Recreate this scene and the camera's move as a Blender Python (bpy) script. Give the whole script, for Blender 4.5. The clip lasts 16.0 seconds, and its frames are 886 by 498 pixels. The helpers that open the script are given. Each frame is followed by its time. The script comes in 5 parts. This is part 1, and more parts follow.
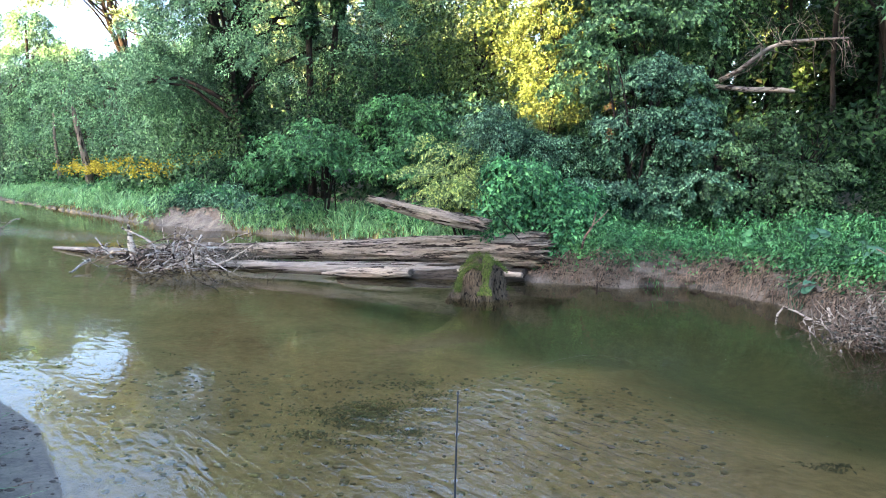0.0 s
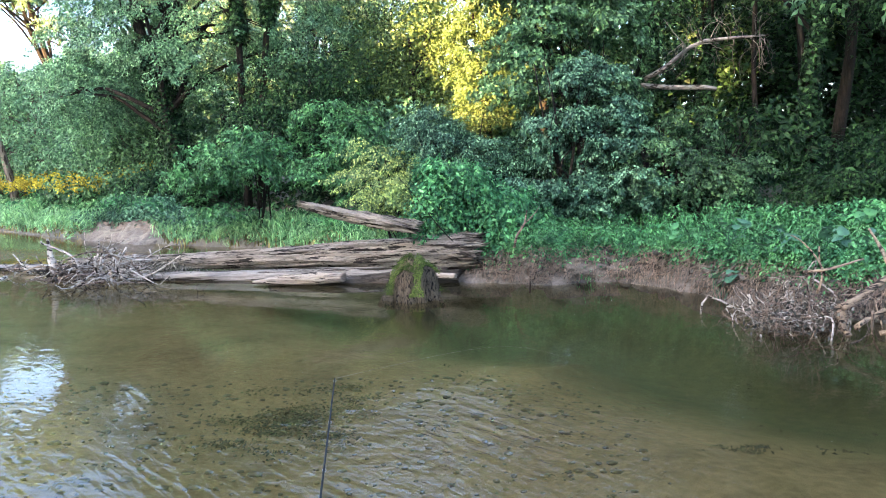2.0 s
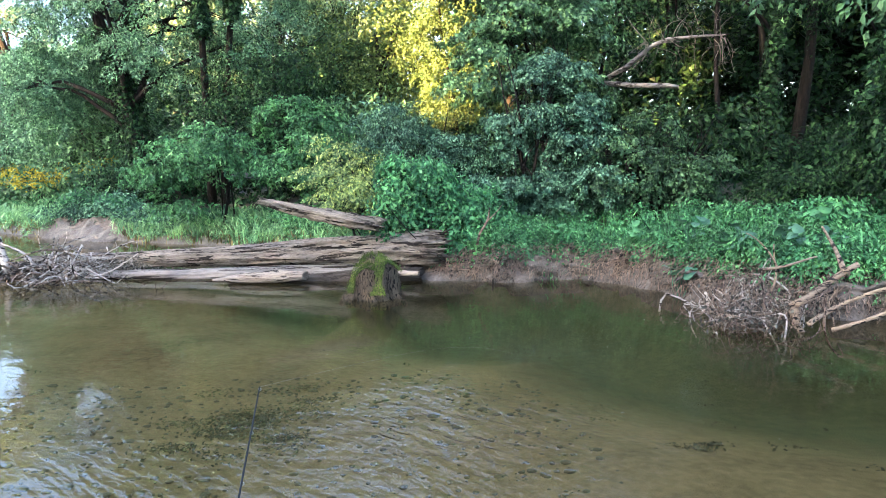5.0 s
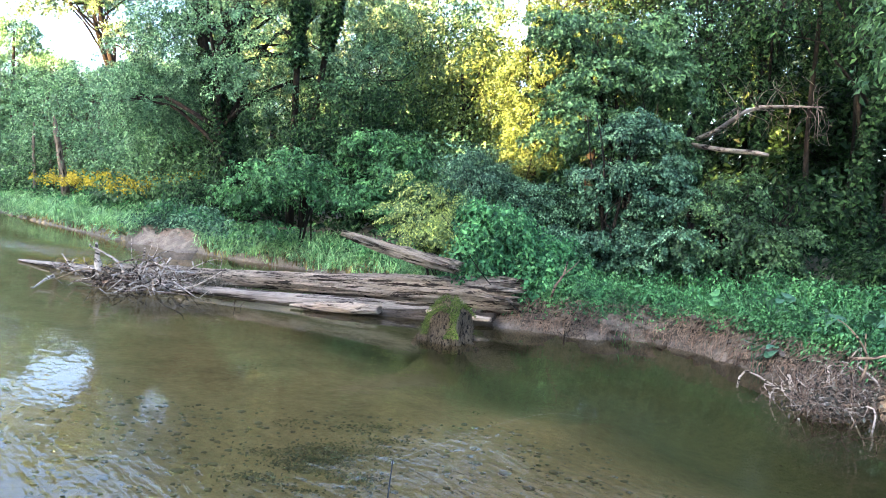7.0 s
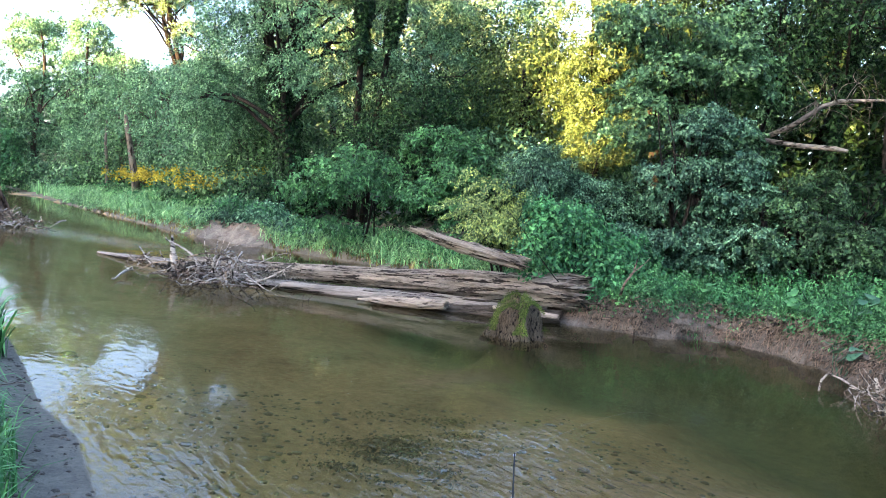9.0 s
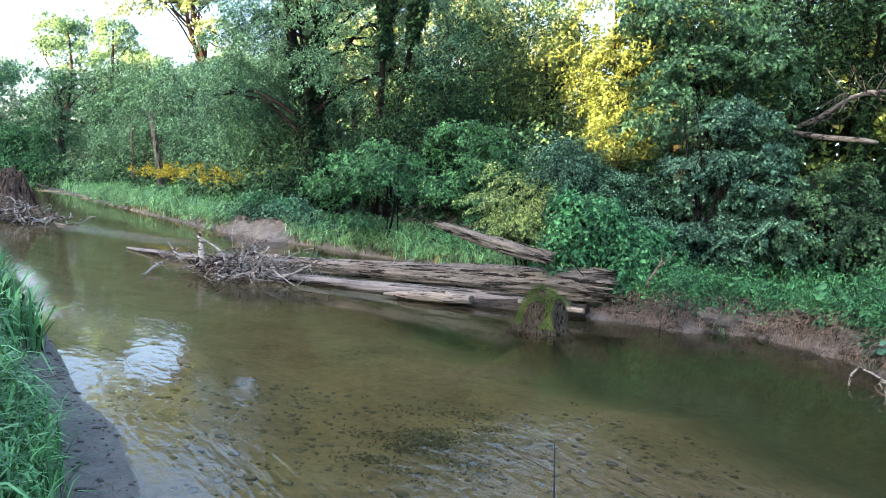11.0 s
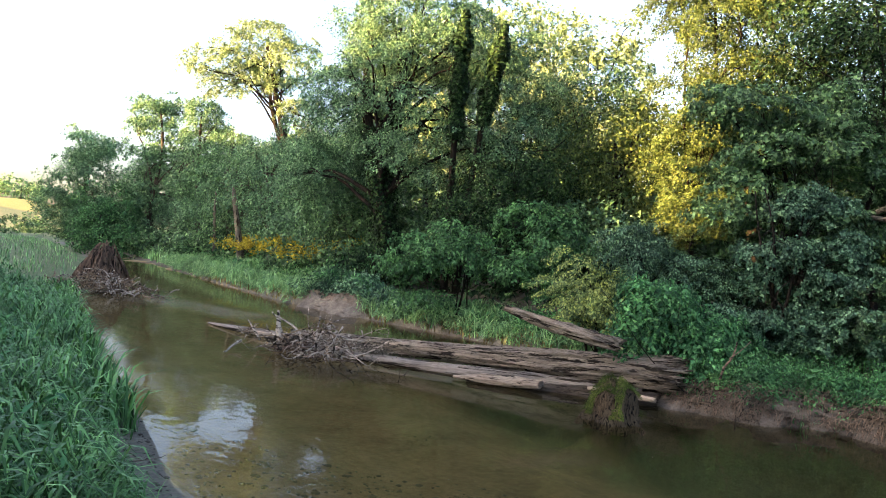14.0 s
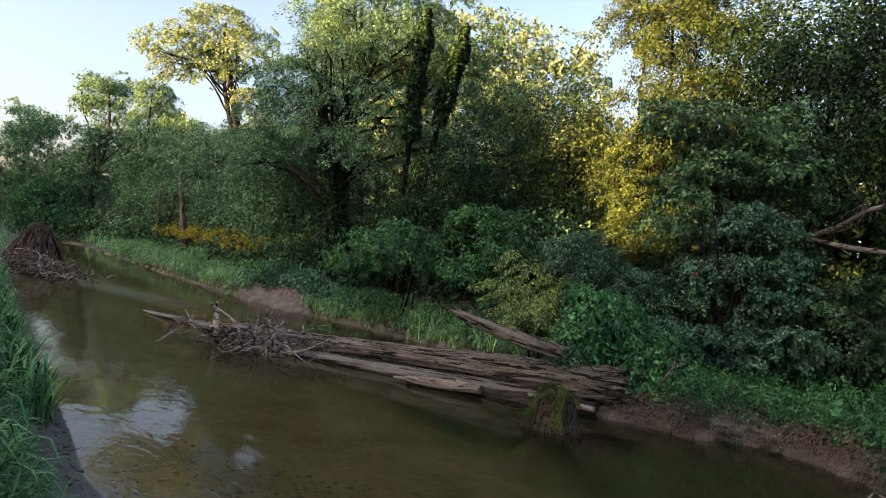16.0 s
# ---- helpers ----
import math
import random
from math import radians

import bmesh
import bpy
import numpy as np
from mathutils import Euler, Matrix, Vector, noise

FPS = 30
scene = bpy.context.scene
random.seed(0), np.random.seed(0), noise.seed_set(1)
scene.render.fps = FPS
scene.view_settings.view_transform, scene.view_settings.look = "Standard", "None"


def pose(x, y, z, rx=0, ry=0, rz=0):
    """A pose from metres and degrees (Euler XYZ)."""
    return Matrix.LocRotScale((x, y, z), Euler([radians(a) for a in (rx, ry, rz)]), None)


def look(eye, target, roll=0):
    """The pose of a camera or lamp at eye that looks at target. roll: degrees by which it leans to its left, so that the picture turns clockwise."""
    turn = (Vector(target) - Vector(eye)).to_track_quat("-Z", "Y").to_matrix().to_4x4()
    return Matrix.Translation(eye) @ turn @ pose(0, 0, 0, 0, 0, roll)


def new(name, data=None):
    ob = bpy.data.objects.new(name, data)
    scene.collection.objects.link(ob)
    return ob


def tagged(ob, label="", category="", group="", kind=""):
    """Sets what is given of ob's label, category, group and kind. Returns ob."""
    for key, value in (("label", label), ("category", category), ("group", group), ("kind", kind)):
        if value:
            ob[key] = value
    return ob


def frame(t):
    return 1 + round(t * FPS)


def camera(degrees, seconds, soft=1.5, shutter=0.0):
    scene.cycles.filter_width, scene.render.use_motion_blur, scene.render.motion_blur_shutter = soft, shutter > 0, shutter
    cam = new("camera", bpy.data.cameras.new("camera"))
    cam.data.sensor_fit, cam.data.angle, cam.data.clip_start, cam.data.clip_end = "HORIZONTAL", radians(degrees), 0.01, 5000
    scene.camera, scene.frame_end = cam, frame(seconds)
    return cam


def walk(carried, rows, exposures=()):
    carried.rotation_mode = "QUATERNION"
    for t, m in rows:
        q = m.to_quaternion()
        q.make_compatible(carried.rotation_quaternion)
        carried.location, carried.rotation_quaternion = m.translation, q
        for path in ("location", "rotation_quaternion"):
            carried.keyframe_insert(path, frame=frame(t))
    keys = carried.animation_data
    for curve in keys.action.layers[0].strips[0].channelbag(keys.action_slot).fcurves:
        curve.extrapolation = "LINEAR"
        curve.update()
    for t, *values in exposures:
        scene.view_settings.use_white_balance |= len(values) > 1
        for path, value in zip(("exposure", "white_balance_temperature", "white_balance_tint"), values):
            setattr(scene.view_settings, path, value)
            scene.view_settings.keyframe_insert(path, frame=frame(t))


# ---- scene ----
cam = camera(63.0, 16.0, soft=0.7)
PATH = [
    (0, pose(-0.000, 0.001, 1.993, 83.20, 0.30, -0.04)),
    (0.5, pose(0.035, 0.016, 1.966, 83.21, 0.30, -0.54)),
    (1, pose(0.156, 0.012, 1.945, 83.77, 0.86, -2.81)),
    (1.5, pose(0.176, 0.026, 1.920, 83.52, 1.48, -2.97)),
    (2, pose(0.252, 0.082, 1.878, 83.78, 1.76, -4.36)),
    (2.5, pose(0.341, 0.119, 1.852, 84.08, 2.31, -6.56)),
    (3, pose(0.336, 0.155, 1.845, 83.73, 2.22, -7.67)),
    (3.2, pose(0.345, 0.153, 1.850, 83.93, 1.92, -8.95)),
    (5.3, pose(0.395, 0.130, 1.899, 83.40, 1.04, -5.62)),
    (5.5, pose(0.350, 0.141, 1.908, 83.67, 0.44, -4.77)),
    (6.0, pose(0.232, 0.124, 1.997, 85.08, -1.66, -2.95)),
    (6.5, pose(0.149, 0.086, 2.054, 85.57, -3.08, -2.07)),
    (7.0, pose(0.105, 0.045, 2.101, 85.93, -3.56, -1.43)),
    (7.5, pose(0.073, 0.034, 2.083, 85.77, -3.47, -1.04)),
    (8.0, pose(0.001, 0.040, 2.077, 85.65, -3.81, 0.23)),
    (8.5, pose(-0.082, 0.025, 2.080, 85.42, -3.74, 1.85)),
    (9.0, pose(-0.136, 0.014, 2.083, 85.36, -3.77, 2.81)),
    (11.3, pose(-0.205, -0.055, 2.095, 84.76, -3.30, 4.53)),
    (11.5, pose(-0.177, -0.037, 2.079, 84.88, -2.92, 4.18)),
    (12.0, pose(-0.025, -0.112, 2.124, 85.19, -1.56, 1.23)),
    (12.5, pose(0.053, -0.192, 2.235, 86.51, 0.20, 0.53)),
    (13.0, pose(-0.081, -0.217, 2.342, 87.89, -1.61, 4.55)),
    (13.5, pose(-0.200, -0.220, 2.390, 88.79, -3.25, 6.89)),
    (14.0, pose(-0.238, -0.334, 2.395, 89.84, -3.76, 9.81)),
    (14.5, pose(-0.267, -0.337, 2.418, 90.34, -4.70, 11.60)),
    (15.0, pose(-0.311, -0.242, 2.407, 90.11, -6.10, 10.50)),
    (15.5, pose(-0.265, -0.190, 2.375, 90.32, -6.53, 8.19)),
    (16.0, pose(-0.208, -0.132, 2.359, 90.35, -6.89, 5.89)),
]
EXPOSURES = [(0.0, 3.96, 5950, 15), (3.0, 4.14, 5950, 15), (6.0, 4.11, 5950, 15), (7.5, 4.01, 5950, 15), (9.0, 3.81, 5950, 15), (11.5, 3.66, 5950, 15), (12.0, 3.66, 5950, 15), (12.5, 3.66, 5950, 15), (13.0, 3.61, 5950, 15), (13.5, 3.36, 6250, 15), (14.5, 2.41, 6850, 20), (15.0, 2.11, 6850, 20), (16.0, 2.02, 6850, 20)]
walk(cam, PATH, EXPOSURES)

# ---- world and sun ----
SUN_EL, SUN_AZ = radians(10.0), radians(-127.0)   # azimuth from +y towards +x
world = bpy.data.worlds.new("sky")
scene.world = world
world.use_nodes = True
wn = world.node_tree
sky = wn.nodes.new("ShaderNodeTexSky")
sky.sky_type = "NISHITA"
sky.sun_disc = False
sky.sun_elevation, sky.sun_rotation = SUN_EL, SUN_AZ
sky.dust_density, sky.air_density, sky.ozone_density = 4.0, 0.8, 1.0
wn.links.new(sky.outputs[0], wn.nodes["Background"].inputs[0])
wn.nodes["Background"].inputs[1].default_value = 0.15
sun_data = bpy.data.lights.new("sun", "SUN")
sun_data.energy, sun_data.angle, sun_data.color = 7.4, radians(0.6), (1.0, 0.58, 0.22)
sun = new("sun", sun_data)
sun_dir = Vector((math.sin(SUN_AZ) * math.cos(SUN_EL), math.cos(SUN_AZ) * math.cos(SUN_EL), math.sin(SUN_EL)))
sun.matrix_world = look(sun_dir * 200, (0, 0, 0))


# ---- materials ----
def material(name):
    m = bpy.data.materials.new(name)
    m.use_nodes = True
    nt = m.node_tree
    return m, nt, nt.nodes["Principled BSDF"]


def node(nt, kind, **values):
    n = nt.nodes.new(kind)
    for k, v in values.items():
        n.inputs[k].default_value = v
    return n


def ramp(nt, source, stops):
    r = nt.nodes.new("ShaderNodeValToRGB")
    e = r.color_ramp.elements
    while len(e) < len(stops):
        e.new(0.5)
    for el, (p, c) in zip(e, stops):
        el.position, el.color = p, (*c, 1)
    nt.links.new(source, r.inputs[0])
    return r.outputs[0]


def mixed(nt, fac, a, b, mode="MIX"):
    n = nt.nodes.new("ShaderNodeMix")
    n.data_type, n.blend_type = "RGBA", mode
    for sock, val in ((n.inputs[0], fac), (n.inputs[6], a), (n.inputs[7], b)):
        if hasattr(val, "is_linked"):
            nt.links.new(val, sock)
        else:
            sock.default_value = (*val, 1) if isinstance(val, tuple) else val
    return n.outputs[2]


def noise_tex(nt, scale, detail=4.0, rough=0.55, stretch=None, space="Object", distortion=0.0):
    tc = nt.nodes.new("ShaderNodeTexCoord")
    out = tc.outputs[space]
    if stretch:
        mp = nt.nodes.new("ShaderNodeMapping")
        mp.inputs["Scale"].default_value = stretch
        nt.links.new(out, mp.inputs[0])
        out = mp.outputs[0]
    n = node(nt, "ShaderNodeTexNoise", Scale=scale, Detail=detail, Roughness=rough, Distortion=distortion)
    nt.links.new(out, n.inputs["Vector"])
    return n.outputs[0]


def bump(nt, bsdf, height, strength, dist=0.02):
    b = node(nt, "ShaderNodeBump", Strength=strength, Distance=dist)
    nt.links.new(height, b.inputs["Height"])
    nt.links.new(b.outputs[0], bsdf.inputs["Normal"])
    return b


def leaf_material(name, dark, mid, light, trans=0.22, rough=0.5, patch=0.35, sheen=0.17):
    m, nt, p = material(name)
    dark, mid, light = (tuple(p * a + (1 - p) * b for a, b in zip(c, mid)) for p, c in ((0.85, dark), (1.0, mid), (0.9, light)))
    geo = nt.nodes.new("ShaderNodeNewGeometry")
    col = ramp(nt, geo.outputs["Random Per Island"], [(0.0, tuple(c * 0.8 for c in dark)), (0.3, dark), (0.6, mid), (0.92, light), (1.0, tuple(c * 1.2 for c in light))])
    big = noise_tex(nt, 0.55, 2.0)
    col = mixed(nt, 1.0, col, ramp(nt, big, [(0.3, (1 - patch,) * 3), (0.7, (1 + patch * 0.4,) * 3)]), "MULTIPLY")
    spray = noise_tex(nt, 2.4, 3.0, 0.6)
    col = mixed(nt, 1.0, col, ramp(nt, spray, [(0.34, (0.55, 0.6, 0.64)), (0.5, (0.98,) * 3), (0.66, (1.4, 1.36, 1.2))]), "MULTIPLY")
    nt.links.new(col, p.inputs["Base Color"])
    p.inputs["Roughness"].default_value = rough
    p.inputs["Specular IOR Level"].default_value = sheen
    tr = nt.nodes.new("ShaderNodeBsdfTranslucent")
    nt.links.new(mixed(nt, 1.0, col, (1.15, 1.15, 0.75), "MULTIPLY"), tr.inputs[0])
    mx = node(nt, "ShaderNodeMixShader", Fac=trans * 0.65)
    nt.links.new(p.outputs[0], mx.inputs[1])
    nt.links.new(tr.outputs[0], mx.inputs[2])
    nt.links.new(mx.outputs[0], nt.nodes["Material Output"].inputs[0])
    return m


LEAF_MID = leaf_material("leaf_mid_green", (0.03, 0.076, 0.036), (0.082, 0.176, 0.078), (0.17, 0.30, 0.135))
# darker than natural leaves: the shade of the wood is put into this green
LEAF_DARK_SHADED = leaf_material("leaf_dark_green_shaded", (0.0058, 0.0165, 0.0078), (0.019, 0.048, 0.0205), (0.052, 0.108, 0.042), sheen=0.06)
LEAF_BLUE = leaf_material("leaf_blue_green", (0.0189, 0.06021, 0.03753), (0.0666, 0.1548, 0.0972), (0.207, 0.369, 0.234))
LEAF_BRIGHT = leaf_material("leaf_bright_green", (0.03, 0.09, 0.034), (0.074, 0.205, 0.08), (0.145, 0.33, 0.132))
# pale green whose bright yellow end paints sun flecks on some leaves
LEAF_PALE_SUNLIT = leaf_material("leaf_pale_green_sun_yellow", (0.09, 0.15, 0.06), (0.27, 0.39, 0.15), (0.54, 0.62, 0.19))
# brighter and paler than the gold leaf: low sunlight put into the colour
LEAF_SUN_YELLOW = leaf_material("leaf_sunlit_yellow_green", (0.09, 0.15, 0.07), (0.21, 0.31, 0.155), (0.36, 0.48, 0.26), 0.4)
# grey green made lighter, with the haze of distance put into it
LEAF_HAZED = leaf_material("leaf_grey_green_hazed", (0.048, 0.112, 0.062), (0.115, 0.235, 0.122), (0.22, 0.40, 0.20), 0.28)
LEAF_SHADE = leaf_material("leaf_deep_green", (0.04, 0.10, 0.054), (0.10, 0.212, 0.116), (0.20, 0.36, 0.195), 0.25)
LEAF_GOLD = leaf_material("leaf_golden_green", (0.03, 0.06, 0.015), (0.08, 0.13, 0.038), (0.15, 0.205, 0.065), 0.4)
# the mid green leaf about a third darker, shade put into it
LEAF_SHRUB_SHADED = leaf_material("leaf_shrub_green_shaded", (0.02, 0.052, 0.025), (0.056, 0.122, 0.056), (0.12, 0.215, 0.10))
LEAF_HERB = leaf_material("leaf_herb_green", (0.0207, 0.08595, 0.03672), (0.0720, 0.2300, 0.0920), (0.1400, 0.3500, 0.1380))
GRASS_MEADOW = leaf_material("grass_blade_green", (0.034, 0.105, 0.034), (0.092, 0.25, 0.08), (0.185, 0.40, 0.145), 0.3)
GRASS_FAR = leaf_material("grass_light_green", (0.10, 0.21, 0.095), (0.21, 0.42, 0.19), (0.35, 0.58, 0.28), 0.3)
GRASS_DRY = leaf_material("grass_straw", (0.14, 0.105, 0.042), (0.21, 0.168, 0.07), (0.266, 0.231, 0.105), 0.2, 0.7)
GOLD_FLOWER = leaf_material("goldenrod_flower", (0.30, 0.24, 0.02), (0.42, 0.345, 0.035), (0.54, 0.45, 0.06), 0.3, 0.7)
DRY_LEAF = leaf_material("dry_leaf", (0.0467, 0.0432, 0.036), (0.0878, 0.0792, 0.063), (0.135, 0.13, 0.108), 0.1, 0.8)


def wood_material(name, dark, light, stretch=(1.2, 9, 9), strength=0.8, scale=2.0, crack=(0.02, 0.015, 0.012)):
    m, nt, p = material(name)
    grain = noise_tex(nt, scale, 8.0, 0.65, stretch)
    fine = noise_tex(nt, scale * 5, 5.0, 0.7, stretch)
    blot = noise_tex(nt, 1.3, 3.0)
    col = ramp(nt, grain, [(0.36, dark), (0.47, tuple((a + b) / 2 for a, b in zip(dark, light))), (0.62, light)])
    col = mixed(nt, 0.45, col, ramp(nt, fine, [(0.3, dark), (0.65, light)]), "MIX")
    col = mixed(nt, 1.0, col, ramp(nt, blot, [(0.3, (0.6, 0.6, 0.62)), (0.65, (1.08, 1.05, 1.0))]), "MULTIPLY")
    col = mixed(nt, ramp(nt, grain, [(0.37, (0.95,) * 3), (0.43, (0.0,) * 3)]), col, crack)
    split = noise_tex(nt, scale * 1.6, 6.0, 0.6, tuple(s * 0.45 for s in stretch), distortion=0.4)
    col = mixed(nt, ramp(nt, split, [(0.41, (1.0,) * 3), (0.45, (0.0,) * 3)]), col, crack)
    nt.links.new(col, p.inputs["Base Color"])
    p.inputs["Roughness"].default_value = 0.85
    p.inputs["Specular IOR Level"].default_value = 0.15
    h = mixed(nt, 0.4, grain, fine)
    bump(nt, p, h, strength, 0.06)
    return m


LOG_BARK = wood_material("weathered_log", (0.011, 0.00904, 0.00739), (0.46, 0.40, 0.335), (0.9, 8, 8), 1.5, 2.4)
LOG_GREY = wood_material("smooth_grey_wood", (0.07, 0.062, 0.056), (0.29, 0.265, 0.245), (0.5, 8, 8), 0.6)
LOG_DARK = wood_material("wet_dark_wood", (0.021, 0.0175, 0.014), (0.084, 0.07, 0.056), strength=0.8)
SLAB = wood_material("tan_driftwood", (0.12, 0.098, 0.08), (0.42, 0.36, 0.295), (0.8, 8, 8), 0.8, 2.4)
STICK = wood_material("bleached_branch", (0.16, 0.13, 0.11), (0.56, 0.51, 0.45), (2, 8, 8), 0.5, 3.0)
STICK_BROWN = wood_material("brown_branch", (0.09, 0.064, 0.05), (0.27, 0.205, 0.16), (2, 8, 8), 0.5, 3.0)
STICK_TAN = wood_material("tan_branch", (0.12, 0.085, 0.06), (0.34, 0.26, 0.185), (2, 8, 8), 0.5, 3.0)
BARK = wood_material("tree_bark", (0.022, 0.019, 0.015), (0.085, 0.072, 0.055), (6, 6, 1.2), 1.0, 2.0)
# near black: the shade below the crowns is put into the bark colour
BARK_SHADED = wood_material("shaded_bark", (0.004, 0.004, 0.0032), (0.016, 0.0138, 0.0105), (6, 6, 1.2), 1.0, 2.0)
BARK_PALE = wood_material("pale_bark", (0.07, 0.063, 0.0525), (0.196, 0.175, 0.147), (6, 6, 1.2), 0.8, 2.0)


def soil_material(name, a, b, c, scale, strength, rough=0.95):
    m, nt, p = material(name)
    n1 = noise_tex(nt, scale, 8.0, 0.65)
    n2 = noise_tex(nt, scale * 9, 5.0, 0.7)
    col = ramp(nt, n1, [(0.3, a), (0.5, b), (0.72, c)])
    col = mixed(nt, 0.5, col, ramp(nt, n2, [(0.3, a), (0.7, c)]))
    nt.links.new(col, p.inputs["Base Color"])
    p.inputs["Roughness"].default_value = rough
    bump(nt, p, mixed(nt, 0.5, n1, n2), strength, 0.05)
    return m


def soil_colour(nt, scale, stops):
    n1, n2 = noise_tex(nt, scale, 8.0, 0.65), noise_tex(nt, scale * 9, 5.0, 0.7)
    a, m, c = stops
    return mixed(nt, 0.5, ramp(nt, n1, [(0.3, a), (0.5, m), (0.72, c)]), ramp(nt, n2, [(0.3, a), (0.7, c)]))


def above(nt, name, lo, hi, rough=None, amount=0.0):
    """0 to 1 as the named attribute of the mesh rises from lo to hi, with a ragged edge."""
    at = nt.nodes.new("ShaderNodeAttribute")
    at.attribute_name = name
    out = at.outputs["Fac"]
    if rough is not None:
        ma = node(nt, "ShaderNodeMath")
        ma.operation = "MULTIPLY_ADD"
        nt.links.new(rough, ma.inputs[0])
        ma.inputs[1].default_value = amount
        nt.links.new(out, ma.inputs[2])
        out = ma.outputs[0]
    mr = nt.nodes.new("ShaderNodeMapRange")
    mr.inputs["From Min"].default_value, mr.inputs["From Max"].default_value = lo, hi
    nt.links.new(out, mr.inputs["Value"])
    return mr.outputs[0]


GROUND, nt, p = material("valley_ground")
edge = noise_tex(nt, 2.5, 6.0, 0.6)
soil = soil_colour(nt, 1.5, [(0.0195, 0.0182, 0.0104), (0.0358, 0.0325, 0.0182), (0.0553, 0.052, 0.026)])
meadow = soil_colour(nt, 0.8, [(0.045, 0.068, 0.025), (0.085, 0.125, 0.046), (0.15, 0.19, 0.078)])
clay = soil_colour(nt, 2.4, [(0.03, 0.023, 0.018), (0.105, 0.08, 0.062), (0.25, 0.195, 0.15)])
mud = soil_colour(nt, 2.2, [(0.045, 0.039, 0.031), (0.115, 0.101, 0.08), (0.215, 0.19, 0.15)])
dry = soil_colour(nt, 0.05, [(0.17, 0.19, 0.04), (0.24, 0.25, 0.055), (0.30, 0.30, 0.09)])
sand = soil_colour(nt, 1.3, [(0.125, 0.09, 0.045), (0.30, 0.22, 0.115), (0.45, 0.34, 0.185)])
silt = soil_colour(nt, 0.9, [(0.036, 0.05, 0.017), (0.075, 0.099, 0.035), (0.125, 0.146, 0.058)])
bed = mixed(nt, above(nt, "pool", 0.25, 0.95, edge, 0.25), sand, silt)
far_side = mixed(nt, above(nt, "shore", 0.75, 1.15, edge, 0.5), clay, soil)
near_side = mixed(nt, above(nt, "shore", 0.75, 1.1, edge, 0.5), mud, meadow)
land_col = mixed(nt, above(nt, "far_side", 0.4, 0.6), near_side, far_side)
land_col = mixed(nt, above(nt, "field", 0.4, 0.6), land_col, dry)
col = mixed(nt, above(nt, "shore", -0.03, 0.03), bed, land_col)
nt.links.new(col, p.inputs["Base Color"])
p.inputs["Roughness"].default_value = 0.85
relief = mixed(nt, 0.5, noise_tex(nt, 6.0, 8.0, 0.7), noise_tex(nt, 22.0, 5.0, 0.7))
bump(nt, p, relief, 1.0, 0.09)

WATER, nt, p = material("river_water")
geo_n = nt.nodes.new("ShaderNodeTexCoord")
def ripples(scale, stretch, turn, distortion=0.3, detail=2.0):
    mp = nt.nodes.new("ShaderNodeMapping")
    mp.vector_type = "TEXTURE"
    mp.inputs["Scale"].default_value = stretch
    mp.inputs["Rotation"].default_value = (0, 0, radians(turn))
    nt.links.new(geo_n.outputs["Object"], mp.inputs[0])
    n = node(nt, "ShaderNodeTexNoise", Scale=scale, Detail=detail, Roughness=0.5, Distortion=distortion)
    nt.links.new(mp.outputs[0], n.inputs["Vector"])
    return n.outputs[0]


swell = mixed(nt, 0.5, ripples(1.5, (1.6, 0.8, 1), 15), ripples(4.6, (1.6, 0.8, 1), -38))
wavelets = mixed(nt, 0.3, ripples(8.0, (2.4, 0.65, 1), -52, 0.4), ripples(7.0, (1.8, 0.8, 1), -15, 0.5))
calm = noise_tex(nt, 0.28, 2.0)
rif = nt.nodes.new("ShaderNodeAttribute")
rif.attribute_name = "riffle"
soft_bump = node(nt, "ShaderNodeBump", Distance=0.13)
nt.links.new(swell, soft_bump.inputs["Height"])
nt.links.new(ramp(nt, calm, [(0.36, (0.02,) * 3), (0.64, (0.05,) * 3)]), soft_bump.inputs["Strength"])
bmp = node(nt, "ShaderNodeBump", Distance=0.11)
nt.links.new(wavelets, bmp.inputs["Height"])
nt.links.new(mixed(nt, rif.outputs["Fac"], ramp(nt, calm, [(0.4, (0.008,) * 3), (0.7, (0.028,) * 3)]), (1.0, 1.0, 1.0)), bmp.inputs["Strength"])
nt.links.new(soft_bump.outputs[0], bmp.inputs["Normal"])
fres = node(nt, "ShaderNodeFresnel", IOR=1.33)
nt.links.new(bmp.outputs[0], fres.inputs["Normal"])
gloss = node(nt, "ShaderNodeBsdfGlossy", Roughness=0.015)
nt.links.new(bmp.outputs[0], gloss.inputs["Normal"])
clear = node(nt, "ShaderNodeBsdfTransparent", Color=(0.90, 0.84, 0.64, 1))
murk = node(nt, "ShaderNodeBsdfDiffuse", Color=(0.15, 0.13, 0.055, 1))
body = node(nt, "ShaderNodeMixShader", Fac=0.07)
nt.links.new(clear.outputs[0], body.inputs[1])
nt.links.new(murk.outputs[0], body.inputs[2])
surf = nt.nodes.new("ShaderNodeMixShader")
nt.links.new(fres.outputs[0], surf.inputs[0])
nt.links.new(body.outputs[0], surf.inputs[1])
nt.links.new(gloss.outputs[0], surf.inputs[2])
nt.links.new(surf.outputs[0], nt.nodes["Material Output"].inputs[0])

MOSS = leaf_material("moss", (0.05, 0.075, 0.017), (0.11, 0.15, 0.035), (0.19, 0.24, 0.06), 0.1, 0.9)

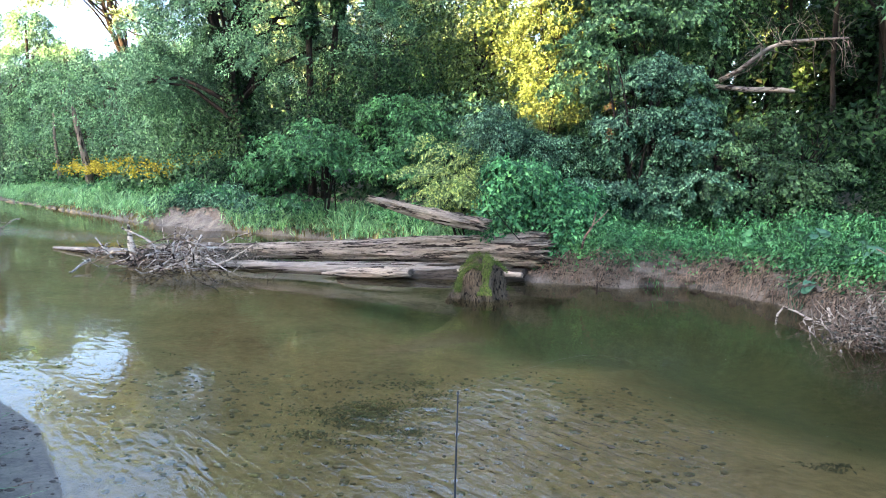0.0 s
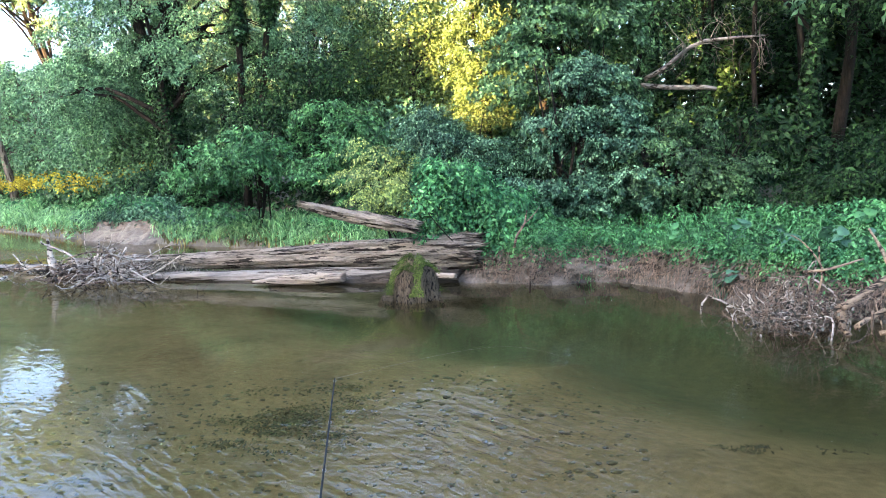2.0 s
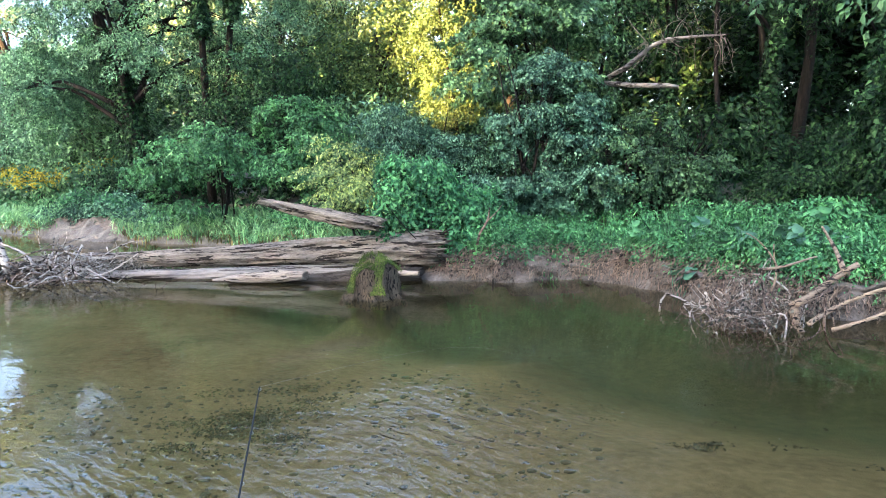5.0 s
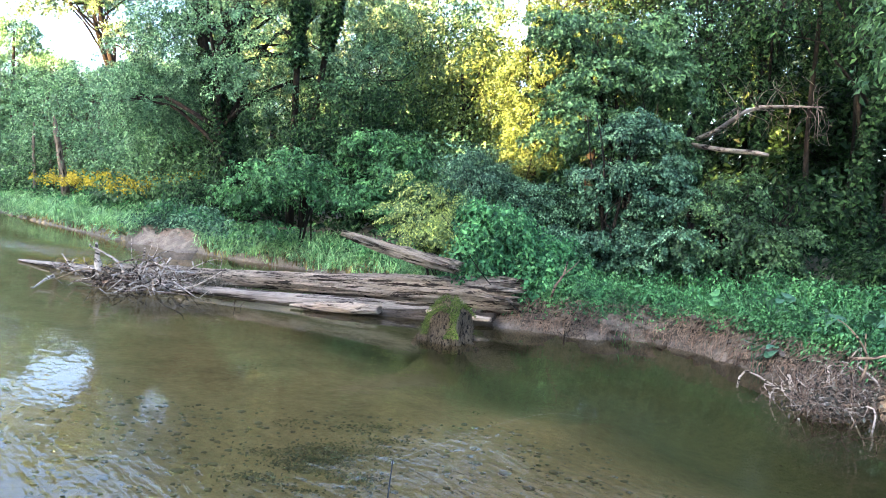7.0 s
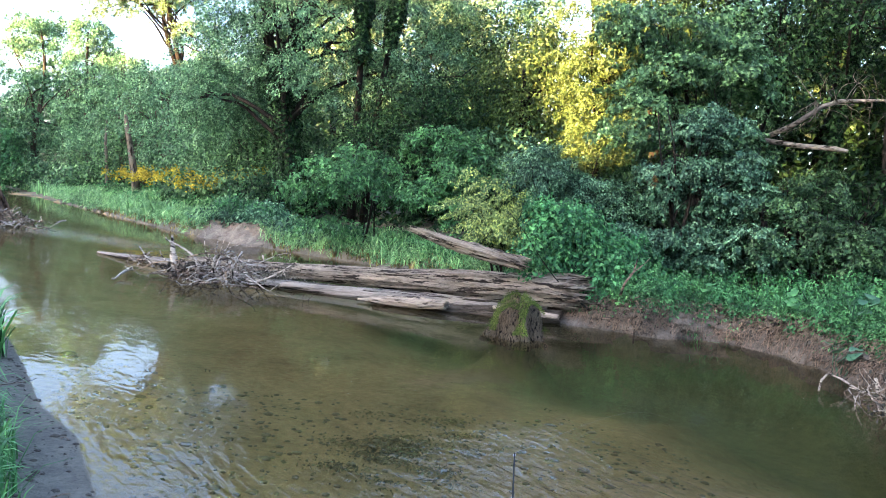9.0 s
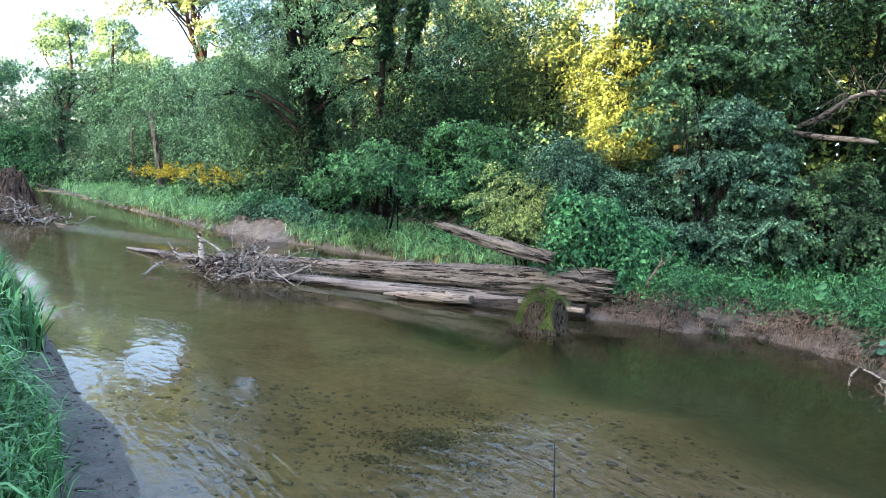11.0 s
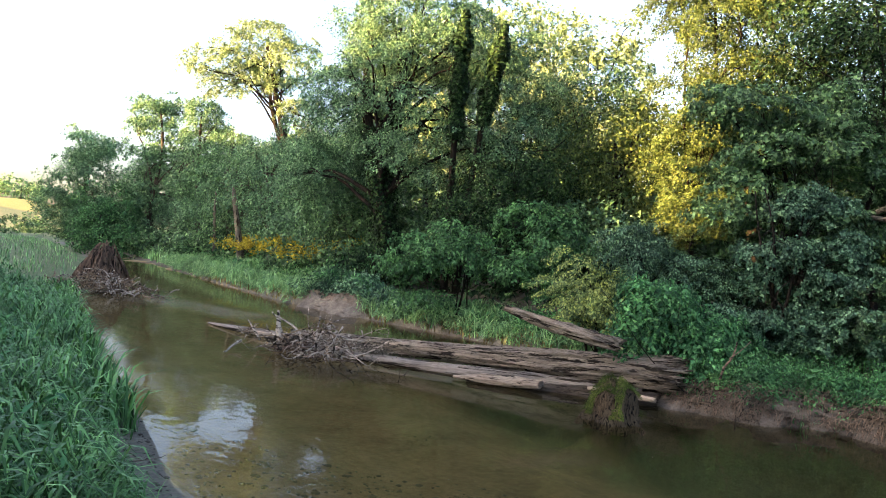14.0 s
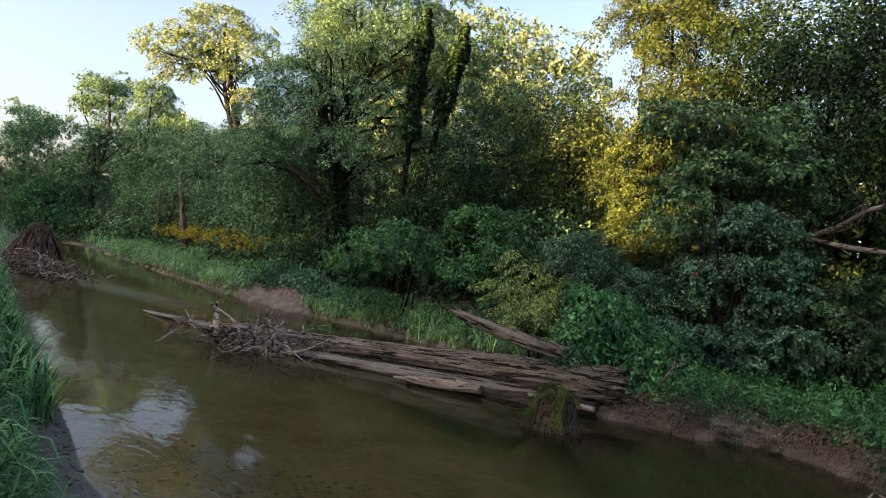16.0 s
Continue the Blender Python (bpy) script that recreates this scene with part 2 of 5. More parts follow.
# ---- the lie of the land ----
FAR_BANK = [(-140, 160), (-75, 92), (-55, 75), (-36.7, 55), (-29.2, 46), (-21.5, 37.2), (-14.3, 29.1), (-10.2, 24.5), (-9.0, 23.9),
            (-6.0, 21.1), (-4.6, 20.0), (-3.0, 18.8), (-1.0, 17.2), (0.4, 15.4), (1.0, 13.4), (1.75, 12.05), (2.65, 11.4), (3.8, 11.5),
            (4.45, 10.65), (4.7, 9.85), (4.95, 8.7), (5.5, 7.95), (6.1, 7.7), (6.7, 7.2), (9.5, 4.6), (15, -2), (28, -14), (60, -40)]
NEAR_BANK = [(-141, 156), (-78, 88), (-60, 73), (-49, 64), (-27.6, 39.3), (-18.0, 25.6), (-16.4, 21.3), (-10.8, 14.2), (-8.3, 11.4), (-6.8, 9.4),
             (-5.5, 8.15), (-4.64, 7.1), (-3.8, 6.0), (-3.1, 5.35), (-2.3, 4.2), (-1.7, 2.8), (-1.0, 1.7), (0.6, 0.9), (3.0, -1.0), (8, -8), (20, -22), (52, -46)]


def dist_line(x, y, line):
    best = np.full(x.shape, 1e9)
    for (ax, ay), (bx, by) in zip(line[:-1], line[1:]):
        dx, dy = bx - ax, by - ay
        t = np.clip(((x - ax) * dx + (y - ay) * dy) / (dx * dx + dy * dy), 0, 1)
        best = np.minimum(best, np.hypot(x - ax - t * dx, y - ay - t * dy))
    return best


def inside(x, y, ring):
    r = np.zeros(x.shape, bool)
    for (ax, ay), (bx, by) in zip(ring, ring[1:] + ring[:1]):
        c = (ay > y) != (by > y)
        r ^= c & (x < (bx - ax) * (y - ay) / (by - ay + 1e-12) + ax)
    return r


def step(a, b, x):
    t = np.clip((x - a) / (b - a), 0, 1)
    return t * t * (3 - 2 * t)


def wobble(x, y, f, seed=0.0):
    return (np.sin(x * f + seed) * np.cos(y * f * 1.13 + seed * 1.7) + 0.5 * np.sin(x * f * 2.3 + y * f * 1.9 + seed)
            + 0.25 * np.sin(x * f * 4.7 - y * f * 4.1 + seed * 3)) / 1.75


RIVER = FAR_BANK + NEAR_BANK[::-1]


def land(x, y):
    """Height of the ground, distance from the water (negative in it), and whether the far bank is the nearer one."""
    x, y = np.asarray(x, float), np.asarray(y, float)
    df, dn = dist_line(x, y, FAR_BANK), dist_line(x, y, NEAR_BANK)
    wet = inside(x, y, RIVER)
    far = df < dn
    d = np.minimum(df, dn)
    # in the river
    bed = -0.12 - 0.25 * step(0.0, 3.0, dn) * step(0, 1.2, df) - 0.5 * step(0, .5, df) * step(4.3, 0.9, df) * step(-9, -4, x) + 0.04 * wobble(x, y, 1.7)
    bed += 0.75 * np.exp(-((x - 0.57) ** 2 + (y - 10.72) ** 2) / 0.3)
    bed = np.minimum(bed, -0.1)
    bed = np.maximum(bed, -0.13 * dn - 0.15 * np.clip(dn - 1, 0, 9))
    # far bank: a cut edge, then a slow rise
    cut = 0.14 + (0.42 + 0.15 * wobble(x, y, 1.9, 7.0)) * step(-10.6, -8.8, x) * step(-6.0, -7.0, x) + 0.26 * step(0.5, 1.8, x) + 0.05 * wobble(x, y, 1.3, 3.0)
    top = cut * step(0.0, 0.30 + 0.16 * wobble(x, y, 2.6) + 0.08 * wobble(x, y, 9.0), df) + 0.13 * np.minimum(df, 6) + 0.03 * np.clip(df - 6, 0, 40) + 0.07 * wobble(x, y, 2.2, 1.0) * step(0, .6, df)
    top += 0.10 * (wobble(x, y, 5.0, 2.0) + 0.7 * wobble(x, y, 12.0, 5.0)) * step(0, 0.12, df) * step(1.4, 0.5, df)
    # near bank: mud, then meadow
    low = 0.10 * np.minimum(dn, 0.9) + 0.42 * step(0.7, 2.4, dn) + 0.05 * np.clip(dn - 2, 0, 12) + 0.03 * wobble(x, y, 2.0, 4.0) * step(0.2, 1, dn)
    z = np.where(wet, bed, np.where(far, top, low))
    # fields that rise upstream; unseen ridge added behind keeps low sun off the river
    r, az = np.hypot(x, y), np.arctan2(-x, y)
    z += 8.0 * step(80, 330, r) * step(0.52, 0.72, az) * step(2.0, 1.4, az)
    k, s = 0.8 * x + 0.6 * y + 50.8, 0.6 * x - 0.8 * y + 45.6
    # crest heights and gap set where the sun reaches the trees
    z += (20.0 + 7.0 * step(33.5, 37, s) - 1.6 * step(27, 22, s) - 6.0 * step(25, 27.0, s) * step(33, 30.5, s)) * np.exp(-(k / 13.0) ** 2) * step(-75, -45, s) * step(170, 130, s)
    return z, np.where(wet, -d, d), far


def ground_z(x, y):
    return float(land(np.array([x]), np.array([y]))[0][0])


def link_mesh(name, verts, faces, mats, mat_index=None, parent=None, smooth=True):
    me = bpy.data.meshes.new(name)
    verts, faces = np.asarray(verts, np.float32), np.asarray(faces, np.int32)
    k = faces.shape[1]
    me.vertices.add(len(verts))
    me.vertices.foreach_set("co", verts.ravel())
    me.loops.add(faces.size)
    me.loops.foreach_set("vertex_index", faces.ravel())
    me.polygons.add(len(faces))
    me.polygons.foreach_set("loop_start", np.arange(0, faces.size, k, dtype=np.int32))
    if mat_index is not None:
        me.polygons.foreach_set("material_index", np.asarray(mat_index, np.int32))
    me.polygons.foreach_set("use_smooth", np.full(len(faces), smooth))
    me.update(calc_edges=True)
    me.validate()
    for m in (mats if isinstance(mats, (list, tuple)) else [mats]):
        me.materials.append(m)
    ob = new(name, me)
    if parent:
        ob.parent = parent
    return ob


def lines(lo, hi, fine_lo, fine_hi, fine, grow=1.16):
    a = list(np.arange(fine_lo, fine_hi + fine / 2, fine))
    s, v = fine, fine_hi
    while v < hi:
        s *= grow
        v += s
        a.append(min(v, hi))
    s, v = fine, fine_lo
    while v > lo:
        s *= grow
        v -= s
        a.insert(0, max(v, lo))
    return np.array(a)


gx, gy = lines(-1500, 1200, -19, 8, 0.19, 1.15), lines(-1000, 2200, 2, 28, 0.19, 1.15)
X, Y = np.meshgrid(gx, gy, indexing="ij")
Z, SD, FAR = land(X, Y)
nx, ny = X.shape
ii = np.arange(nx * ny).reshape(nx, ny)
quads = np.stack([ii[:-1, :-1], ii[1:, :-1], ii[1:, 1:], ii[:-1, 1:]], -1).reshape(-1, 4)
ground = link_mesh("ground", np.stack([X, Y, Z], -1).reshape(-1, 3), quads, GROUND)
reach, bearing = np.hypot(X, Y), np.arctan2(-X, Y)
for key, values in (("shore", SD), ("pool", step(4.2, 1.0, dist_line(X, Y, FAR_BANK)) * step(-8.5, -4, X)), ("far_side", FAR * 1.0 * (1 - step(-9.0, -9.8, X) - step(-7.0, -6.3, X) * step(1.2, 0.6, X) * step(3.2, 2.6, SD))), ("field", (reach > 165) & (bearing > 0.60) & (bearing < 1.3) & (SD > 8))):
    ground.data.attributes.new(key, "FLOAT", "POINT").data.foreach_set("value", np.asarray(values, np.float32).ravel())
tagged(ground, "river valley floor with clay cut banks and mud", "ground", kind="structure")

wx, wy = lines(-160, 70, -20, 9, 0.3, 1.15), lines(-60, 170, 0, 26, 0.3, 1.15)
X, Y = np.meshgrid(wx, wy, indexing="ij")
nx, ny = X.shape
ii = np.arange(nx * ny).reshape(nx, ny)
quads = np.stack([ii[:-1, :-1], ii[1:, :-1], ii[1:, 1:], ii[:-1, 1:]], -1).reshape(-1, 4)
water = link_mesh("water", np.stack([X, Y, 0 * X], -1).reshape(-1, 3), quads, WATER)
rip = 1.3 * np.exp(-(dist_line(X, Y, [(-15.1, 23.2), (-9.3, 19.5)]) / 0.7) ** 2) + 0.55 * np.exp(-((X - 0.7) / 1.5) ** 2 - ((Y - 4.9) / 1.2) ** 2)
rip += 0.05 * np.exp(-((X + 2.9 + 0.6 * (Y - 5.6)) / 1.3) ** 2 - ((Y - 5.6) / 1.8) ** 2) + 0.07 * np.exp(-((X + 1.0) / 3.0) ** 2 - ((Y - 5.0) / 1.6) ** 2)
water.data.attributes.new("riffle", "FLOAT", "POINT").data.foreach_set("value", rip.astype(np.float32).ravel())
tagged(water, "olive brown river water with small ripples", "water", kind="structure")


# ---- leaves, stems and tubes ----
def unit(v):
    return v / (np.linalg.norm(v, axis=-1, keepdims=True) + 1e-9)


def leaf_mesh(name, centre, normal, axis, length, width, mats, mat_index=None, parent=None, fold=0.18, shape="folded"):
    """One leaf at each centre: folded along its midrib, or a plain three-cornered one where it is far off."""
    normal = unit(normal)
    axis = unit(axis - (axis * normal).sum(-1, keepdims=True) * normal)
    side = np.cross(normal, axis)
    L, W = np.broadcast_to(length, len(centre))[:, None], np.broadcast_to(width, len(centre))[:, None]
    tail, tip, up = centre - axis * L / 2, centre + axis * L / 2 - normal * L * fold * 0.6, normal * L * fold * 0.5
    if shape == "folded":
        v = np.stack([tail, centre + side * W / 2 + up, tip, centre - side * W / 2 + up], 1).reshape(-1, 3)
        f = np.arange(len(v), dtype=np.int32).reshape(-1, 4)
    else:
        v = np.stack([tail + side * W * 0.5, tip, centre - axis * L * 0.25 - side * W * 0.55 + up], 1).reshape(-1, 3)
        f = np.arange(len(v), dtype=np.int32).reshape(-1, 3)
    return link_mesh(name, v, f, mats, mat_index, parent, smooth=False)


def tube_data(points, radii, sides=7, rough=0.0, seed=0):
    pts, rad = np.asarray(points, float), np.asarray(radii, float)
    tang = unit(np.gradient(pts, axis=0))
    ref = np.array([0.0, 0, 1]) if abs(tang[0][2]) < 0.8 else np.array([1.0, 0, 0])
    a = unit(np.cross(tang, ref))
    b = np.cross(tang, a)
    th = np.linspace(0, 2 * np.pi, sides, endpoint=False)
    rr = rad[:, None] * (1 + rough * np.random.default_rng(seed).normal(size=(len(pts), sides)))
    v = pts[:, None] + rr[..., None] * (np.cos(th)[None, :, None] * a[:, None] + np.sin(th)[None, :, None] * b[:, None])
    n = len(pts)
    i = np.arange(n * sides).reshape(n, sides)
    j = np.roll(i, -1, 1)
    f = np.stack([i[:-1], j[:-1], j[1:], i[1:]], -1).reshape(-1, 4)
    v = v.reshape(-1, 3)
    caps = []
    for row, c in ((i[0][::-1], pts[0]), (i[-1], pts[-1])):
        k = len(v) + len(caps)
        caps.append(c)
        f = np.concatenate([f, np.stack([row, np.roll(row, -1), np.full(sides, k), np.full(sides, k)], -1)])
    return np.concatenate([v, caps]), f


def fix_tris(f):
    return [tuple(dict.fromkeys(q)) for q in f.tolist()]


def tube_object(name, pieces, mat, parent=None):
    vs, fs, k = [], [], 0
    for v, f in pieces:
        vs.append(v)
        fs += [tuple(a + k for a in q) for q in fix_tris(f)]
        k += len(v)
    me = bpy.data.meshes.new(name)
    me.from_pydata(np.concatenate(vs).tolist(), [], fs)
    me.polygons.foreach_set("use_smooth", np.ones(len(me.polygons), bool))
    me.materials.append(mat)
    ob = new(name, me)
    if parent:
        ob.parent = parent
    return ob


def bent(a, b, bend, n, rng):
    a, b = np.asarray(a, float), np.asarray(b, float)
    t = np.linspace(0, 1, n)[:, None]
    p = a + (b - a) * t
    L = np.linalg.norm(b - a)
    o1, o2 = rng.normal(size=3) * bend * L, rng.normal(size=3) * bend * L * 0.5
    return p + o1 * np.sin(np.pi * t) + o2 * np.sin(2 * np.pi * t)


def empty(name, at):
    ob = new(name)
    ob.location = at
    ob.empty_display_size = 0.2
    return ob


def crown_points(rng, blobs, clumps, per, clump_r, flat=0.6, hollow=0.35, loose=0.42):
    """Leaf centres, normals and axes: flat sprays of leafy twigs, most of them over the outside of the blobs (centre, radii)."""
    vol = np.array([b[1][0] * b[1][1] * b[1][2] for b in blobs]) ** 0.7
    pick = rng.choice(len(blobs), clumps, p=vol / vol.sum())
    c0 = np.array([b[0] for b in blobs], float)[pick]
    r0 = np.array([b[1] for b in blobs], float)[pick]
    d = unit(rng.normal(size=(clumps, 3)) + [0, 0, 0.15])
    rad = np.where(rng.random(clumps) < 0.82, 0.68 + 0.48 * rng.random(clumps) ** 1.3, hollow + (0.75 - hollow) * rng.random(clumps))[:, None]
    c = c0 + d * r0 * rad
    out = unit(d * [1, 1, 0.2])
    up = unit(d * [0.55, 0.55, 0.3] + [0, 0, 0.75] + rng.normal(size=d.shape) * 0.2)
    cr = clump_r * (0.55 + 0.9 * rng.random(clumps))
    n = rng.poisson(per * (cr / clump_r) ** 1.3)
    k = np.repeat(np.arange(clumps), n)
    # six twigs to a spray, fanned round its outward side
    twig = rng.integers(0, 6, len(k))
    fan = np.arctan2(out[k, 1], out[k, 0]) + (twig - 2.5) * 0.62 + (rng.random((clumps, 6)) - 0.5)[k, twig] * 0.7
    q = rng.random(len(k)) ** 0.65
    run = np.stack([np.cos(fan), np.sin(fan), 0 * fan], -1)
    run = unit(run - (run * up[k]).sum(-1, keepdims=True) * up[k])
    side = np.cross(up[k], run) * np.sign(rng.random(len(k)) - 0.5)[:, None]
    reach = cr[k, None] * (0.75 + 0.5 * rng.random((clumps, 6))[k, twig])[:, None]
    p = c[k] - out[k] * cr[k, None] * 0.35 + run * q[:, None] * reach * 1.25 + side * reach * 0.24 * (1.1 - 0.6 * q[:, None]) * rng.random((len(k), 1))
    p += up[k] * cr[k, None] * flat * (0.35 - 0.6 * q[:, None] ** 2 + 0.45 * rng.normal(size=(len(k), 1)) * (1 - 0.4 * q[:, None]))
    nrm = unit(up[k] * 0.65 + run * 0.5 + rng.normal(size=p.shape) * loose)
    ax = unit(run + side * 0.75 + rng.normal(size=p.shape) * 0.3 - np.array([0, 0, 0.3]))
    return p, nrm, ax, c


def tree(name, base, blobs, leaf, mat, clumps, per, clump_r, trunk_r, label, category="tree", seed=1, bark=None, fork=0.35, lean=(0, 0), stems=1, limbs=8, flat=0.6, hollow=0.35, ivy=False, group="", wide=0.55):
    """Trunk with limbs that reach the crown's blobs, and a crown of clumped leaves. blobs are given from the base."""
    rng = np.random.default_rng(seed)
    bz = ground_z(base[0], base[1]) - 0.1
    top = empty(name, (base[0], base[1], bz))
    far_off = math.hypot(*base) > 22
    pts, nrm, ax, cl = crown_points(rng, blobs, clumps, per * (1.7 if far_off else 1.0), clump_r, flat, hollow, 0.6 if far_off else 0.42)
    size = leaf * (0.78 if far_off else 1.0) * (0.7 + 0.6 * rng.random(len(pts)))
    leaf_mesh("crown", pts, nrm, ax, size, size * wide, mat, None, top, shape="plain" if far_off else "folded")
    pieces, spines = [], []
    hi = max(b[0][2] + b[1][2] * 0.15 for b in blobs)
    for s in range(stems):
        root = np.array([rng.normal() * 0.25 * (stems > 1), rng.normal() * 0.25 * (stems > 1), 0])
        tip = np.array([lean[0] + rng.normal() * 0.4 * stems * min(1.0, hi / 9), lean[1] + rng.normal() * 0.3, hi])
        spine = bent(root, tip, 0.03, 12, rng)
        spines.append(spine)
        pieces.append(tube_data(spine, np.linspace(trunk_r, trunk_r * 0.2, 12) * np.concatenate([[1.5, 1.15], np.ones(10)]), 9, 0.05, seed))
        for q in range(limbs):
            t = fork + (0.92 - fork) * rng.random()
            a = spine[int(t * 11)]
            b = cl[rng.integers(len(cl))]
            m = (a + b) / 2 + np.array([0, 0, 0.12 * np.linalg.norm(b - a)])
            p = np.concatenate([bent(a, m, 0.06, 5, rng), bent(m, b, 0.08, 5, rng)[1:]])
            r = trunk_r * (1 - t * 0.75) * 0.5
            pieces.append(tube_data(p, np.linspace(r, r * 0.18, len(p)), 6, 0.05, seed))
            for w in range(2):
                e = cl[np.argsort(np.linalg.norm(cl - b, axis=1))[min(len(cl) - 1, 1 + rng.integers(6))]]
                pieces.append(tube_data(bent(p[5], e, 0.08, 5, rng), np.linspace(r * 0.4, r * 0.1, 5), 5))
    tube_object("trunk", pieces, bark or (BARK if category == "tree" else BARK_SHADED), top)
    for spine in spines if ivy else []:
        n = 3600
        u, a = rng.random(n) ** 1.2 * 0.6, rng.random(n) * 6.28
        c = np.stack([np.interp(u, np.linspace(0, 1, 12), spine[:, i]) for i in range(3)], -1)
        q = np.stack([np.cos(a), np.sin(a), 0 * a], -1)
        c += q * (trunk_r * (1.25 - u) * (0.9 + 1.1 * rng.random(n)))[:, None]
        leaf_mesh("ivy", c, q + rng.normal(size=c.shape) * 0.4 + [0, 0, 0.4], rng.normal(size=c.shape), 0.13, 0.1, LEAF_DARK_SHADED, None, top, shape="plain")
    return tagged(top, label, category, group)


# along the banks
def along(line, s0, s1, n, d0, d1, rng, sign):
    """Random places at a distance d0..d1 behind a bank, over a stretch of it given by x."""
    p = np.array(line, float)
    seg = np.hypot(*np.diff(p, axis=0).T)
    s = np.concatenate([[0], np.cumsum(seg)])
    a, b = np.interp([s0, s1], p[:, 0], s)
    q = rng.uniform(a, b, n)
    x, y = np.interp(q, s, p[:, 0]), np.interp(q, s, p[:, 1])
    x2, y2 = np.interp(q + 0.6, s, p[:, 0]), np.interp(q + 0.6, s, p[:, 1])
    x1, y1 = np.interp(q - 0.6, s, p[:, 0]), np.interp(q - 0.6, s, p[:, 1])
    t = unit(np.stack([x2 - x1, y2 - y1], -1))
    d = rng.uniform(d0, d1, n)
    return x - sign * t[:, 1] * d, y + sign * t[:, 0] * d, d


def herbs(name, label, line, s0, s1, n, d0, d1, tall, leaf, mat, seed, per=14, sign=1, spread=0.22, overhang=0.0, category="undergrowth", width=0.5):
    rng = np.random.default_rng(seed)
    x, y, d = along(line, s0, s1, n, d0, d1, rng, sign)
    z, sd, _ = land(x, y)
    ok = sd > 0.02
    x, y, z = x[ok], y[ok], z[ok]
    h = tall * (0.45 + 0.75 * rng.random(len(x))) * (0.75 + 0.35 * wobble(x, y, 0.9, seed))
    k = np.repeat(np.arange(len(x)), per)
    u = rng.random(len(k)) ** 0.7
    ang = rng.random(len(k)) * 2 * np.pi
    r = spread * (0.35 + 0.65 * rng.random(len(k)))
    c = np.stack([x[k] + np.cos(ang) * r, y[k] + np.sin(ang) * r, z[k] + 0.03 + u * h[k]], -1)
    if overhang:
        c[:, 2] -= overhang * rng.random(len(k)) ** 3
    nrm = np.stack([np.cos(ang) * 0.5, np.sin(ang) * 0.5, np.full(len(k), 0.8)], -1) + rng.normal(size=(len(k), 3)) * 0.35
    ax = np.stack([np.cos(ang), np.sin(ang), -0.35 + 0 * ang], -1) + rng.normal(size=(len(k), 3)) * 0.3
    size = leaf * (0.6 + 0.8 * rng.random(len(k)))
    ob = leaf_mesh(name, c, nrm, ax, size, size * width, mat)
    return tagged(ob, label, category, kind="stuff")


def blades(name, label, x, y, tall, wide, mat, seed, bend=0.5, category="grass"):
    """Grass: each blade a bent, tapering strip of two quads and a tip."""
    rng = np.random.default_rng(seed)
    z = land(x, y)[0]
    n = len(x)
    h = tall * (0.45 + 0.7 * rng.random(n)) * (1 + 0.45 * wobble(x, y, 2.1, seed) + 0.3 * wobble(x, y, 0.7, seed + 1))
    a = rng.random(n) * 2 * np.pi
    d = np.stack([np.cos(a), np.sin(a), 0 * a], -1)
    s = np.stack([-np.sin(a), np.cos(a), 0 * a], -1) * (wide * (0.6 + 0.8 * rng.random(n)))[:, None]
    base = np.stack([x, y, z - 0.02], -1)
    up = np.array([0, 0, 1.0])
    b = (bend * (0.2 + rng.random(n)) * h)[:, None]
    p1, p2, p3 = base + up * h[:, None] * 0.45 + d * b * 0.15, base + up * h[:, None] * 0.8 + d * b * 0.5, base + up * h[:, None] * (1 - 0.15 * bend) + d * b * 1.1
    v = np.stack([base - s / 2, base + s / 2, p1 + s / 2, p1 - s / 2, p2 + s * 0.4, p2 - s * 0.4, p3 + s * .04, p3 - s * .04], 1).reshape(-1, 3)
    o = np.arange(n)[:, None] * 8
    f = np.concatenate([o + [0, 1, 2, 3], o + [3, 2, 4, 5], o + [5, 4, 6, 7]])
    ob = link_mesh(name, v, f, mat, smooth=True)
    return tagged(ob, label, category, kind="stuff")

# ---- fallen logs, stumps and driftwood ----
def aligned(a, b):
    a, b = Vector(a), Vector(b)
    x = (b - a).normalized()
    y = Vector((0, 0, 1)).cross(x).normalized()
    z = x.cross(y)
    m = Matrix((x, y, z)).transposed().to_4x4()
    m.translation = a
    return m, (b - a).length


